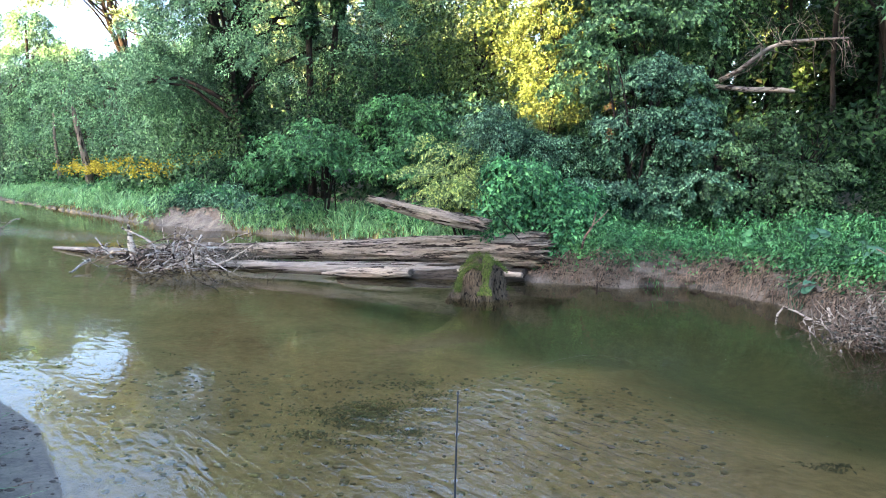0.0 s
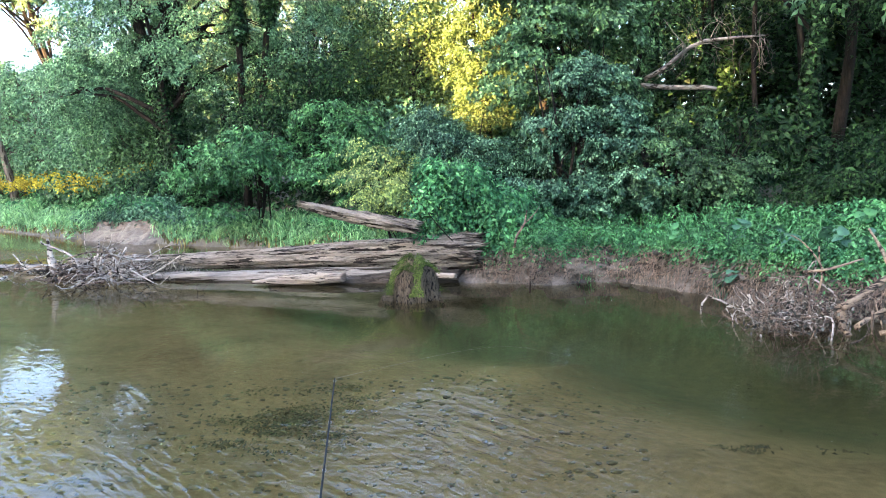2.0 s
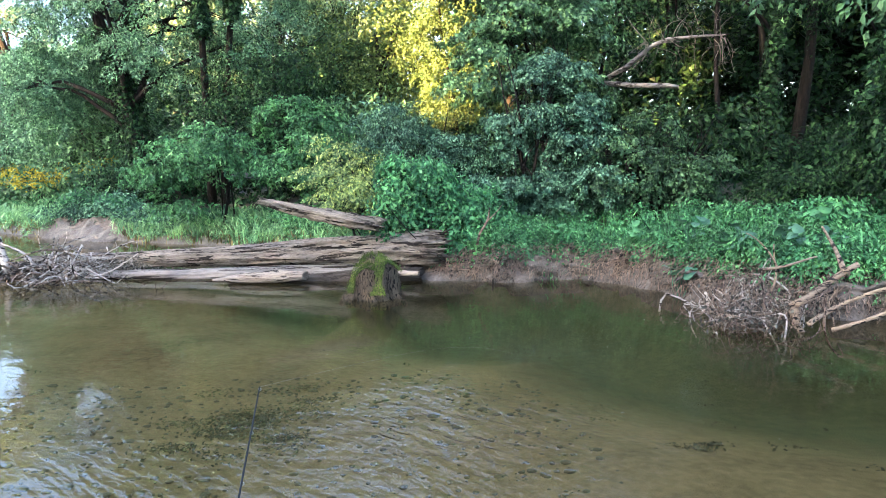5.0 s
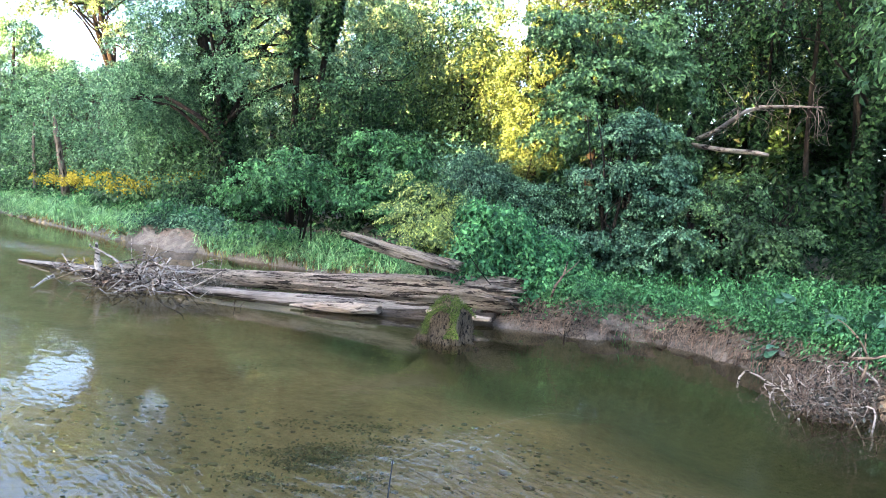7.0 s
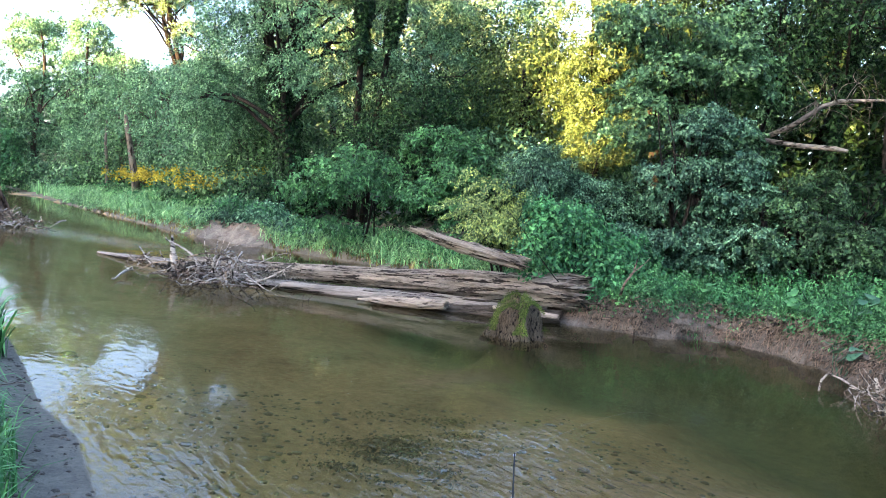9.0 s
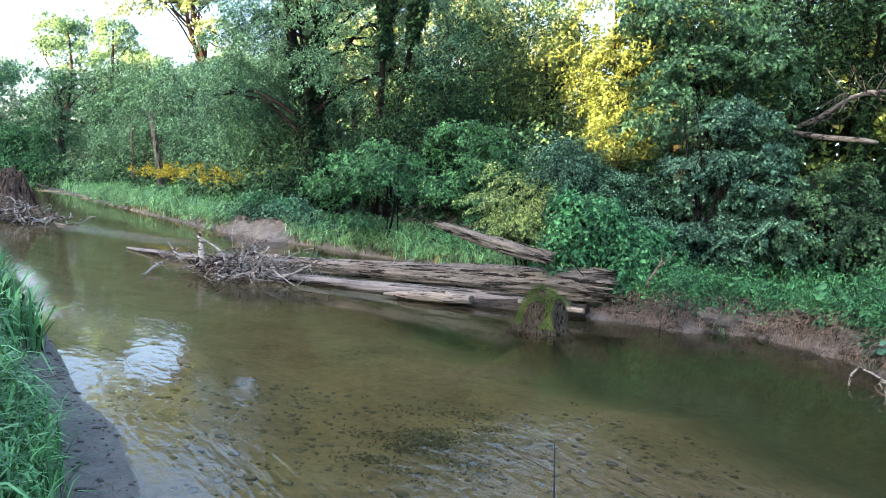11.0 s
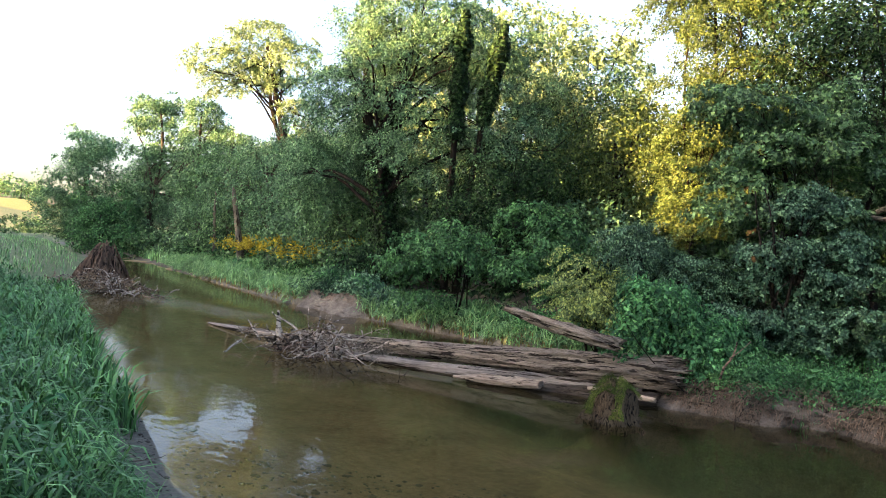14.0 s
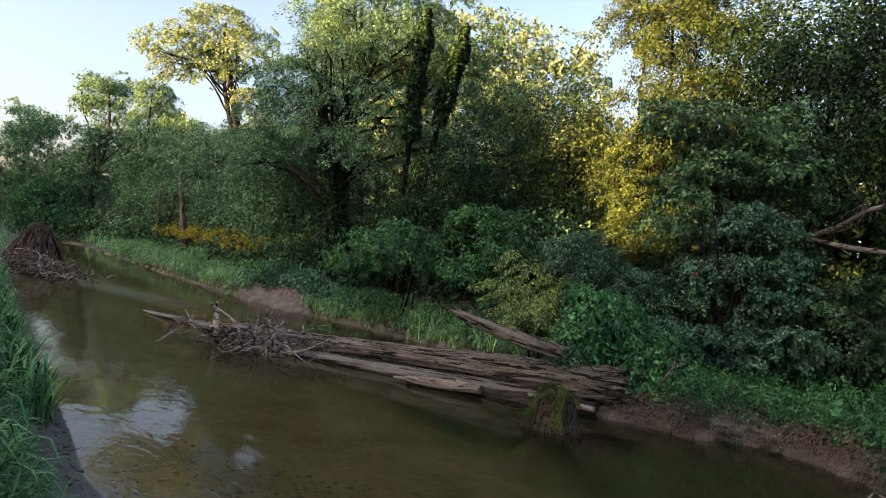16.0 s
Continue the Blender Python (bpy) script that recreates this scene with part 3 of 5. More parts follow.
def log(name, a, b, radii, mat, label, seed, squash=1.0, ridge=0.10, jag=0.12, rings=130, sides=72, bow=0.0, parent=None):
    """A weathered trunk: lengthwise ridges and splits, knots, ragged ends. Built along its own x."""
    m, L = aligned(a, b)
    rng = np.random.default_rng(seed)
    u = np.linspace(0, 1, rings)
    th = np.linspace(0, 2 * np.pi, sides, endpoint=False)
    U, TH = np.meshgrid(u, th, indexing="ij")
    r = np.interp(U, np.linspace(0, 1, len(radii)), radii)
    ph = rng.random(12) * 6.28
    g = np.zeros_like(U)
    for i in range(12):
        k = [3, 5, 7, 9, 11, 13, 4, 6, 8, 10, 15, 17][i]
        g += np.sin(k * TH + ph[i] + 1.6 * np.sin(U * (2 + i * 0.7) * 3 + ph[-i]) + 2.0 * U * (i % 3 - 1)) / (2 + k * 0.35)
    g += 0.5 * np.sin(U * 23 + ph[0]) * np.sin(2 * TH + ph[1]) * 0.3
    for q in range(9):
        c, w, a0 = rng.random() * 6.28, 0.06 + 0.08 * rng.random(), rng.random()
        dth = (TH - c - 0.35 * np.sin(U * (2 + 3 * rng.random()) + ph[q]) + np.pi) % (2 * np.pi) - np.pi
        g -= 1.3 * np.exp(-(dth / w) ** 2) * np.clip(1.4 * np.sin(np.pi * np.clip((U - a0 * 0.6) / 0.5, 0, 1)), 0, 1)
    g -= 0.9 * np.clip(np.sin(7 * TH + 3 * np.sin(U * 9 + ph[3])) - 0.75, 0, 1) * 2.0
    r = r * (1 + ridge * g + 0.02 * rng.normal(size=U.shape) + 0.03 * np.sin(31 * TH + 4 * np.sin(U * 13 + ph[2])))
    x = U * L
    x += jag * np.where(U < 0.03, rng.normal(size=U.shape) * r, 0) + jag * np.where(U > 0.97, rng.normal(size=U.shape) * r, 0)
    y, z = r * np.cos(TH), r * np.sin(TH) * squash
    z = z + bow * np.sin(np.pi * U) + 0.03 * L * 0.3 * np.sin(U * 5 + ph[5]) * 0.3
    v = np.stack([x, y, z], -1).reshape(-1, 3)
    i = np.arange(rings * sides).reshape(rings, sides)
    j = np.roll(i, -1, 1)
    f = [tuple(q) for q in np.stack([i[:-1], j[:-1], j[1:], i[1:]], -1).reshape(-1, 4).tolist()]
    v = v.tolist()
    for row, s in ((i[0][::-1], 0.12), (i[-1], L - 0.12)):
        v.append([s, 0, float(np.mean([v[q][2] for q in row]))])
        f += [(int(row[q]), int(row[(q + 1) % sides]), len(v) - 1) for q in range(sides)]
    me = bpy.data.meshes.new(name)
    me.from_pydata(v, [], f)
    me.polygons.foreach_set("use_smooth", np.ones(len(f), bool))
    me.materials.append(mat)
    ob = new(name, me)
    ob.matrix_world = m
    if parent:
        ob.parent = parent
    return tagged(ob, label, "log") if label else ob


log("fallen_log", (-6.1, 14.9, 0.26), (1.75, 12.25, 0.49), [0.09, 0.13, 0.15, 0.18, 0.22, 0.27, 0.29], LOG_BARK, "large weathered grey brown log lying across the river edge", 3, 0.95, 0.12, 0.4, rings=230, sides=96)
log("sunken_log", (-4.7, 13.95, 0.06), (0.5, 12.55, 0.10), [0.07, 0.12, 0.14, 0.15, 0.13], LOG_GREY, "smooth grey log half sunk below the larger log", 5, 0.9, 0.05)
log("wet_log", (-1.9, 13.0, -0.1), (1.4, 12.08, 0.06), [0.1, 0.16, 0.2, 0.17], LOG_DARK, "dark wet log at the waterline", 8, 0.8, 0.08)
log("driftwood_slab", (-2.15, 12.75, 0.05), (-0.55, 12.3, 0.13), [0.04, 0.17, 0.2, 0.14], SLAB, "pale split slab of driftwood lying in the water", 9, 0.5, 0.08, rings=50)
log("driftwood_piece", (0.25, 12.2, 0.17), (1.3, 11.7, 0.16), [0.04, 0.07, 0.07, 0.05], SLAB, "short pale piece of driftwood against the log", 10, 0.7, 0.12, rings=40)
log("leaning_log", (-1.28, 12.6, 1.38), (0.7, 12.15, 0.95), [0.06, 0.11, 0.13, 0.14, 0.13], LOG_BARK, "broken weathered log leaning out over the bank", 12, 0.8, 0.2, 0.5, bow=-0.03)


def stump(name, at, r0, r1, h, mat, label, seed, flare=0.5, rings=36, sides=56, dome=0.8, jag=0.03, groove=1.0):
    rng = np.random.default_rng(seed)
    u = np.linspace(0, 1, rings)
    th = np.linspace(0, 2 * np.pi, sides, endpoint=False)
    U, TH = np.meshgrid(u, th, indexing="ij")
    ph = rng.random(8) * 6.28
    lobes = 0.5 * np.sin(3 * TH + ph[0]) + 0.35 * np.sin(5 * TH + ph[1]) + 0.25 * np.sin(9 * TH + ph[2] + U * 2)
    r = (r0 + (r1 - r0) * U ** 0.8) * (1 + flare * lobes * (0.25 + (1 - U) ** 2 * 0.5)) * np.sqrt(np.clip(1.02 - np.clip((U - 0.75) / 0.25, 0, 1) ** 2 * dome, 0.02, 2))
    r *= 1 - 0.05 * groove + 0.10 * groove * np.abs(np.sin(6.5 * TH + ph[3] + 1.5 * U)) + 0.06 * groove * np.abs(np.sin(15 * TH + ph[6] - 2 * U)) + 0.02 * rng.normal(size=U.shape)
    hh = h * (1 + 0.12 * np.sin(2 * TH + ph[4]) + 0.08 * np.sin(5 * TH + ph[5]) + jag * np.repeat(rng.normal(size=(sides + 1) // 2), 2)[:sides])
    z = U * hh
    x, y = r * np.cos(TH) + 0.04 * U, r * np.sin(TH)
    v = np.stack([x, y, z], -1).reshape(-1, 3).tolist()
    i = np.arange(rings * sides).reshape(rings, sides)
    j = np.roll(i, -1, 1)
    f = [tuple(q) for q in np.stack([i[:-1], j[:-1], j[1:], i[1:]], -1).reshape(-1, 4).tolist()]
    v.append([0.02, 0, h * 0.92])
    f += [(int(i[-1][q]), int(i[-1][(q + 1) % sides]), len(v) - 1) for q in range(sides)]
    top = empty(name, at)
    me = bpy.data.meshes.new("trunk")
    me.from_pydata(v, [], f)
    me.polygons.foreach_set("use_smooth", np.ones(len(f), bool))
    me.materials.append(mat)
    ob = new("trunk", me)
    ob.parent = top
    tagged(top, label, "stump")
    return top, np.array(v), rng


STUMP_WOOD = wood_material("rotten_stump", (0.035, 0.026, 0.018), (0.30, 0.235, 0.165), (16, 16, 2.5), 1.8, 2.6)
mossy, sv, rng = stump("mossy_stump", (0.57, 10.72, -0.12), 0.40, 0.235, 0.63, STUMP_WOOD, "rotten tree stump with green moss standing in the water", 4, 0.4, groove=1.8)
pick = rng.choice(len(sv), 30000)
mp = sv[pick] + rng.normal(size=(30000, 3)) * 0.02
patch = 0.55 * (np.sin(mp[:, 0] * 17 + 1) + np.sin(mp[:, 2] * 11) + np.sin(mp[:, 1] * 15 + 2)) + (mp[:, 2] - 0.38) * 3.4 - mp[:, 0] * 1.5
mp = mp[(patch > 0.15) & (mp[:, 2] > 0.2)]
out = unit(mp * [1, 1, 0.3])
leaf_mesh("moss", mp + out * (0.012 + 0.02 * rng.random((len(mp), 1))), out + rng.normal(size=mp.shape) * 0.7, rng.normal(size=mp.shape) - [0, 0, 0.6], 0.026, 0.013, MOSS, None, mossy)
for k in range(60):
    a = rng.random() * 6.28
    top_z, r = 0.34 + 0.26 * rng.random(), 0.235
    q = np.array([[np.cos(a) * r * (1.18 - 0.55 * u) * (1 + 0.55 * (1 - u) ** 2), np.sin(a + 0.12 * np.sin(5 * u)) * r * (1.18 - 0.55 * u) * (1 + 0.55 * (1 - u) ** 2), 0.08 + (top_z - 0.08) * u] for u in np.linspace(1, 0, 7)])
    tube_object("root", [tube_data(q + rng.normal(size=q.shape) * 0.012, np.linspace(0.008, 0.016, 7) * (0.6 + rng.random()), 5, 0.1, k)], STUMP_WOOD, mossy)
for k, a in enumerate((3.0, 3.5, 2.6, 4.6, 5.6)):
    q = np.array([[np.cos(a) * r, np.sin(a) * r, z] for r, z in ((0.17, 0.48), (0.25, 0.32), (0.33, 0.2), (0.42, 0.12), (0.52, 0.04))])
    tube_object("root", [tube_data(q + rng.normal(size=q.shape) * 0.015, [0.05, 0.065, 0.07, 0.06, 0.04], 8, 0.12, k)], STUMP_WOOD, mossy)

UPROOT = wood_material("brown_root_stump", (0.04, 0.026, 0.019), (0.21, 0.145, 0.105), (9, 9, 1.0), 1.3, 1.6)
upstump, sv, rng = stump("root_stump", (-17.6, 24.5, 0.2), 0.80, 0.30, 1.2, UPROOT, "dark brown upturned root stump on the gravel", 21, 0.4, dome=0.5, jag=0.08, groove=3.0)
for k in range(34):
    a = k * 0.185 + rng.normal() * 0.08
    r, peak = 0.84 + 0.2 * rng.random(), 1.1 + 0.45 * rng.random()
    q = np.array([[np.cos(a) * r * (1 - 0.75 * u) + 0.18 * u * u, np.sin(a) * r * (1 - 0.75 * u), 0.02 + peak * u ** 0.85] for u in np.linspace(0, 1, 6)])
    tube_object("root", [tube_data(q + rng.normal(size=q.shape) * 0.03, np.array([0.08, 0.075, 0.065, 0.055, 0.04, 0.015]) * (0.6 + 0.7 * rng.random()), 7, 0.15, k)], UPROOT, upstump)


def sticks(name, label, at, n, spread, size, thick, mats, seed, lift=0.4, category="driftwood", flat=0.35, kinds=14, aim=None, curl=0.12):
    """A heap of branches: each one a part, bent and tapering, some forked."""
    rng = np.random.default_rng(seed)
    top = empty(name, at)
    shapes = []
    for k in range(kinds):
        p = bent((-0.5, 0, 0), (0.5, 0, 0), curl, 11, rng)
        pieces = [tube_data(p, np.linspace(1, 0.3, 11) * thick / size * (0.6 + 0.8 * rng.random()), 6, 0.06, k)]
        for q in range(rng.integers(1, 4)):
            s = p[2 + rng.integers(7)]
            e = s + np.array([0.1 + 0.3 * rng.random(), rng.normal() * 0.2, rng.normal() * 0.2])
            pieces.append(tube_data(bent(s, e, 0.12, 5, rng), np.linspace(0.5, 0.15, 5) * thick / size, 5))
        ob = tube_object("branch", pieces, mats[k % len(mats)], top)
        shapes.append(ob)
    for i in range(n):
        ob = shapes[i] if i < kinds else new("branch", shapes[rng.integers(kinds)].data)
        ob.parent = top
        d = rng.normal(size=2) * 0.45
        z = max(0.0, lift * (1 - 0.9 * min(1, np.hypot(*d)))) * rng.random()
        yaw = aim[0] + rng.normal() * aim[1] if aim else rng.random() * 360
        s = size * (0.45 + 0.9 * rng.random())
        ob.matrix_basis = pose(d[0] * spread[0], d[1] * spread[1], z, rng.normal() * 40, rng.normal() * 25 * flat / 0.35, yaw) @ Matrix.Diagonal((s, s, s, 1))
    return tagged(top, label, category), rng


heap, rng = sticks("driftwood_heap", "tangled heap of bleached driftwood branches caught on the log", (-4.8, 14.0, 0.02), 150, (1.25, 0.5), 1.0, 0.014, [STICK, STICK, STICK_BROWN], 31, 0.42)
for k in range(22):
    a = np.array([rng.normal(-0.3, 0.7), rng.normal(0, 0.2), 0.05 + 0.25 * rng.random()])
    way = unit(np.array([rng.normal(), rng.normal() * 0.5 - 0.25, rng.normal() * 0.22]))
    r = 0.014 + 0.02 * rng.random()
    tube_object("branch", [tube_data(bent(a, a + way * (0.5 + 0.8 * rng.random()), 0.1, 10, rng), np.linspace(r, r * 0.35, 10), 7, 0.07, k)], STICK if k % 3 else STICK_TAN, heap)
tube_object("snag", [tube_data(bent((-1.3, 0.2, 0.1), (-1.42, 0.25, 0.8), 0.015, 8, rng), [0.1, 0.09, 0.08, 0.07, 0.055, 0.05, 0.035, 0.02], 8, 0.1, 3)], STICK, heap)
tube_object("snag", [tube_data(bent((-1.9, 0.5, 0.1), (-2.25, 0.6, 0.5), 0.04, 8, rng), np.linspace(0.03, 0.012, 8), 7)], STICK, heap)
tube_object("snag", [tube_data(bent((-0.6, 0.3, 0.2), (-0.5, 0.3, 0.75), 0.05, 6, rng), np.linspace(0.025, 0.012, 6), 6)], STICK, heap)
for k in range(60):
    a, lift = rng.random() * 6.28, rng.random()
    c = np.array([-1.0 + 0.25 * rng.normal(), 0.1 + 0.1 * rng.normal(), 0.04 + 0.12 * lift])
    e = c + np.array([np.cos(a) * 0.34, np.sin(a) * 0.22, 0.16 * lift + 0.08 * rng.normal()])
    r = 0.018 + 0.022 * rng.random()
    tube_object("root", [tube_data(bent(c, e, 0.14, 7, rng), np.linspace(r, r * 0.4, 7), 6, 0.12, k)], LOG_DARK if k % 2 else STICK_BROWN, heap)
log("floating_branch", (-9.3, 17.2, 0.03), (-6.0, 15.0, 0.12), [0.05, 0.12, 0.14, 0.16], LOG_GREY, "long pale branch floating at the end of the log", 14, 0.6, 0.1)
dn = 900
dp = np.stack([rng.normal(0.95, 0.28, dn), rng.normal(-0.15, 0.16, dn), np.abs(rng.normal(0.12, 0.12, dn))], -1)
leaf_mesh("dead_leaves", dp, rng.normal(size=dp.shape), rng.normal(size=dp.shape), 0.05, 0.028, DRY_LEAF, None, heap)
sticks("driftwood_pile", "low pile of brown sticks and flood debris round the stump", (-16.6, 23.0, 0.04), 220, (2.1, 0.9), 1.0, 0.024, [STICK_TAN, STICK, STICK_BROWN], 33, 0.7)
sticks("driftwood_branches", "short grey sticks caught on the floating branch", (-7.6, 16.0, 0.02), 22, (0.6, 0.3), 0.6, 0.014, [STICK_BROWN, STICK], 35, 0.15)

rootmass, rng = sticks("root_tangle", "tangle of washed out roots and twigs under the cut bank", (4.75, 7.7, 0.02), 210, (0.6, 0.42), 0.5, 0.008, [STICK_BROWN, STICK, STICK_BROWN], 37, 0.42, "roots", 0.7, curl=0.26)
dn = 500
dp = np.stack([rng.normal(0.0, 0.3, dn), rng.normal(-0.1, 0.2, dn), np.abs(rng.normal(0.1, 0.12, dn))], -1)
leaf_mesh("dead_leaves", dp, rng.normal(size=dp.shape), rng.normal(size=dp.shape), 0.06, 0.035, DRY_LEAF, None, rootmass)
deadwood = empty("dead_branch", (5.0, 7.3, 0.3))
tube_object("limb", [tube_data(bent((0, 0, 0), (0.75, 0.05, 0.4), 0.02, 9, rng), np.linspace(0.042, 0.032, 9), 9, 0.04, 1)], STICK_TAN, deadwood)
tube_object("limb", [tube_data(bent((0.6, 0.05, 0.3), (0.62, 0.5, 0.78), 0.05, 8, rng), np.linspace(0.035, 0.012, 8), 7, 0.05, 2)], STICK_TAN, deadwood)
for a, b, r in [((0.1, -0.1, -0.2), (1.4, -0.1, 0.12), 0.03), ((0.3, -0.2, -0.25), (1.5, -0.3, 0.05), 0.025), ((-0.1, 0.3, 0.1), (-0.05, 0.35, 0.62), 0.015),
                ((-0.25, 0.3, 0.35), (0.5, 0.4, 0.45), 0.018), ((0.0, 0.3, 0.3), (-0.35, 0.4, 0.75), 0.012), ((0.5, 0.1, 0.1), (0.45, 0.0, -0.3), 0.014), ((0.0, 0.1, 0.0), (0.1, 0.0, -0.32), 0.06)]:
    tube_object("twig", [tube_data(bent(a, b, 0.06, 9, rng), np.linspace(r, r * 0.5, 9), 7, 0.05, 2)], STICK_TAN, deadwood)
tagged(deadwood, "bleached bare branch fallen from the cut bank", "branch")
loop = empty("bare_root", (4.1, 8.75, 0.0))
tube_object("root", [tube_data([(0, 0, -0.02), (0.02, 0, 0.12), (0.1, 0.02, 0.2), (0.25, 0, 0.15), (0.45, -0.15, 0.03), (0.7, -0.25, -0.02)], [0.012, 0.014, 0.014, 0.014, 0.013, 0.012], 6)], STICK, loop)
tagged(loop, "thin pale root arching out of the water", "root")

# small dead wood on the cut bank
stub = empty("dead_stick", (2.3, 11.9, 0.56))
tube_object("limb", [tube_data(bent((0, 0, 0), (0.22, -0.02, 0.62), 0.05, 8, rng), np.linspace(0.022, 0.012, 8), 7, 0.1, 4)], STICK_BROWN, stub)
tube_object("twig", [tube_data(bent((0.12, 0, 0.34), (0.42, -0.05, 0.66), 0.06, 7, rng), np.linspace(0.014, 0.005, 7), 6, 0.1, 5)], STICK_BROWN, stub)
tagged(stub, "bare brown stick standing among the bank herbs", "stick")
sticks("wet_sticks", "dark wet sticks caught at the foot of the bank", (2.72, 11.5, 0.02), 26, (0.3, 0.12), 0.4, 0.009, [LOG_DARK, STICK_BROWN], 39, 0.12, flat=0.2, kinds=8)
# hair roots that hang down the cut bank
rng = np.random.default_rng(41)
x, y, d = along(FAR_BANK, 1.3, 7.4, 1350, 0.08, 0.4, rng, 1)
pull = rng.uniform(0.15, 0.42, len(x))[:, None]
way = unit(np.stack([0 * x - 0.75, 0 * x - 0.65], -1) + rng.normal(size=(len(x), 2)) * 0.45)
end = np.stack([x, y], -1) + way * pull
z0, z1 = land(x, y)[0] + 0.07, np.maximum(land(end[:, 0], end[:, 1])[0], 0.0) + 0.015 + 0.09 * rng.random(len(x)) ** 2
pieces = []
for k in range(len(x)):
    a, b = np.array([x[k], y[k], z0[k]]), np.array([end[k, 0], end[k, 1], z1[k]])
    m = (a + b) / 2 + np.array([way[k, 0] * 0.06, way[k, 1] * 0.06, 0.05 + 0.05 * rng.random()])
    p = np.concatenate([bent(a, m, 0.06, 4, rng), bent(m, b, 0.1, 4, rng)[1:]])
    pieces.append(tube_data(p, np.linspace(0.008, 0.003, 7) * (0.5 + rng.random()), 3))
hair = tube_object("hanging_roots", pieces, STICK_BROWN)
tagged(hair, "dense brown hair roots hanging from the cut bank", "roots", kind="stuff")

# ---- trees ----
tree("shade_tree", (-6.9, 27.0), [((0.9, 0, 7.4), (4.4, 3.8, 3.3)), ((0.6, 0, 10.0), (3.7, 3.2, 2.4)), ((-2.4, 0, 6.4), (2.3, 2.2, 2.3)), ((4.2, 0, 6.8), (2.1, 2.2, 3.0)), ((-3.2, 0.5, 4.2), (1.7, 1.8, 1.3)), ((1.6, -1.6, 4.9), (3.0, 1.6, 1.1))],
     0.125, LEAF_SHADE, 430, 205, 0.85, 0.3, "tall shade tree with spreading limbs and ivy on its trunk", seed=11, stems=2, limbs=14, lean=(-0.2, 0), ivy=True, flat=0.3, fork=0.3, hollow=0.3, bark=BARK_SHADED)
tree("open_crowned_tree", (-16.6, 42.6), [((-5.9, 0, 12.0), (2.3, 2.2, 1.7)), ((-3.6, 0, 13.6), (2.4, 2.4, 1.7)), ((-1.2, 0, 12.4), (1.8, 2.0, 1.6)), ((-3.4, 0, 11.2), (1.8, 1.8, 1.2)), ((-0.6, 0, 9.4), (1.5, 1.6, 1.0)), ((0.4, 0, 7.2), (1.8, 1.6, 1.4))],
     0.2, LEAF_SUN_YELLOW, 190, 95, 0.75, 0.3, "tall open-crowned tree with sunlit top", seed=12, stems=2, limbs=11, fork=0.5, hollow=0.3, lean=(-3.0, 0), flat=0.35, bark=BARK_SHADED)
tree("golden_tree", (3.8, 24.0), [((-0.1, -0.7, 2.7), (1.3, 1.0, 1.2)), ((0.4, 0, 7.6), (1.9, 1.9, 3.2)), ((0.9, 0, 11.0), (2.3, 2.1, 2.8)), ((-0.2, -0.4, 4.2), (1.5, 1.4, 1.7)), ((-1.2, 0, 9.6), (0.9, 1.1, 1.2)), ((0.2, -0.8, 6.0), (1.2, 0.8, 1.6))],
     0.115, LEAF_GOLD, 400, 135, 0.6, 0.14, "yellow green tree lit by the low sun", seed=13, limbs=14, fork=0.2, flat=0.4, hollow=0.1, bark=BARK_SHADED)
tree("round_tree", (-42.9, 58), [((0, 0, 6.6), (3.6, 3.4, 3.6)), ((0.2, 0, 9.4), (2.4, 2.4, 2.0)), ((-1.6, 0, 3.4), (2.6, 2.6, 2.4)), ((1.6, 0, 3.2), (2.6, 2.6, 2.4))],
     0.24, LEAF_HAZED, 220, 95, 1.0, 0.3, "dense rounded tree on the far bank", seed=14, flat=0.4, hollow=0.2)
tree("bright_tree", (-35.0, 49.5), [((0, 0, 3.6), (2.3, 2.2, 2.4)), ((1.3, 0, 2.2), (2.0, 2, 1.8)), ((-1.2, 0, 2.0), (1.8, 1.8, 1.6))],
     0.22, LEAF_BRIGHT, 120, 90, 0.75, 0.16, "low fresh green tree at the river bend", seed=15, flat=0.4, hollow=0.2)
tree("pale_topped_tree", (-32.8, 52.5), [((0, 0, 8.2), (2.6, 2.4, 3.4)), ((-0.4, 0, 11.4), (1.9, 1.8, 1.5)), ((0.9, 0, 12.0), (1.4, 1.4, 1.0)), ((-0.6, 0, 4.2), (2.8, 2.6, 2.8))],
     0.22, LEAF_HAZED, 210, 90, 0.85, 0.26, "tall grey green tree with a thin top", seed=16, flat=0.4, hollow=0.2)
tree("pale_topped_tree", (-27.4, 50.0), [((0, 0, 8.0), (1.9, 1.9, 2.6)), ((-0.2, 0, 10.6), (1.2, 1.2, 1.4)), ((0, 0, 4.6), (2.6, 2.4, 2.6))],
     0.2, LEAF_HAZED, 180, 90, 0.8, 0.26, "tall grey green tree with a yellow lit top", seed=17, flat=0.4, hollow=0.2)
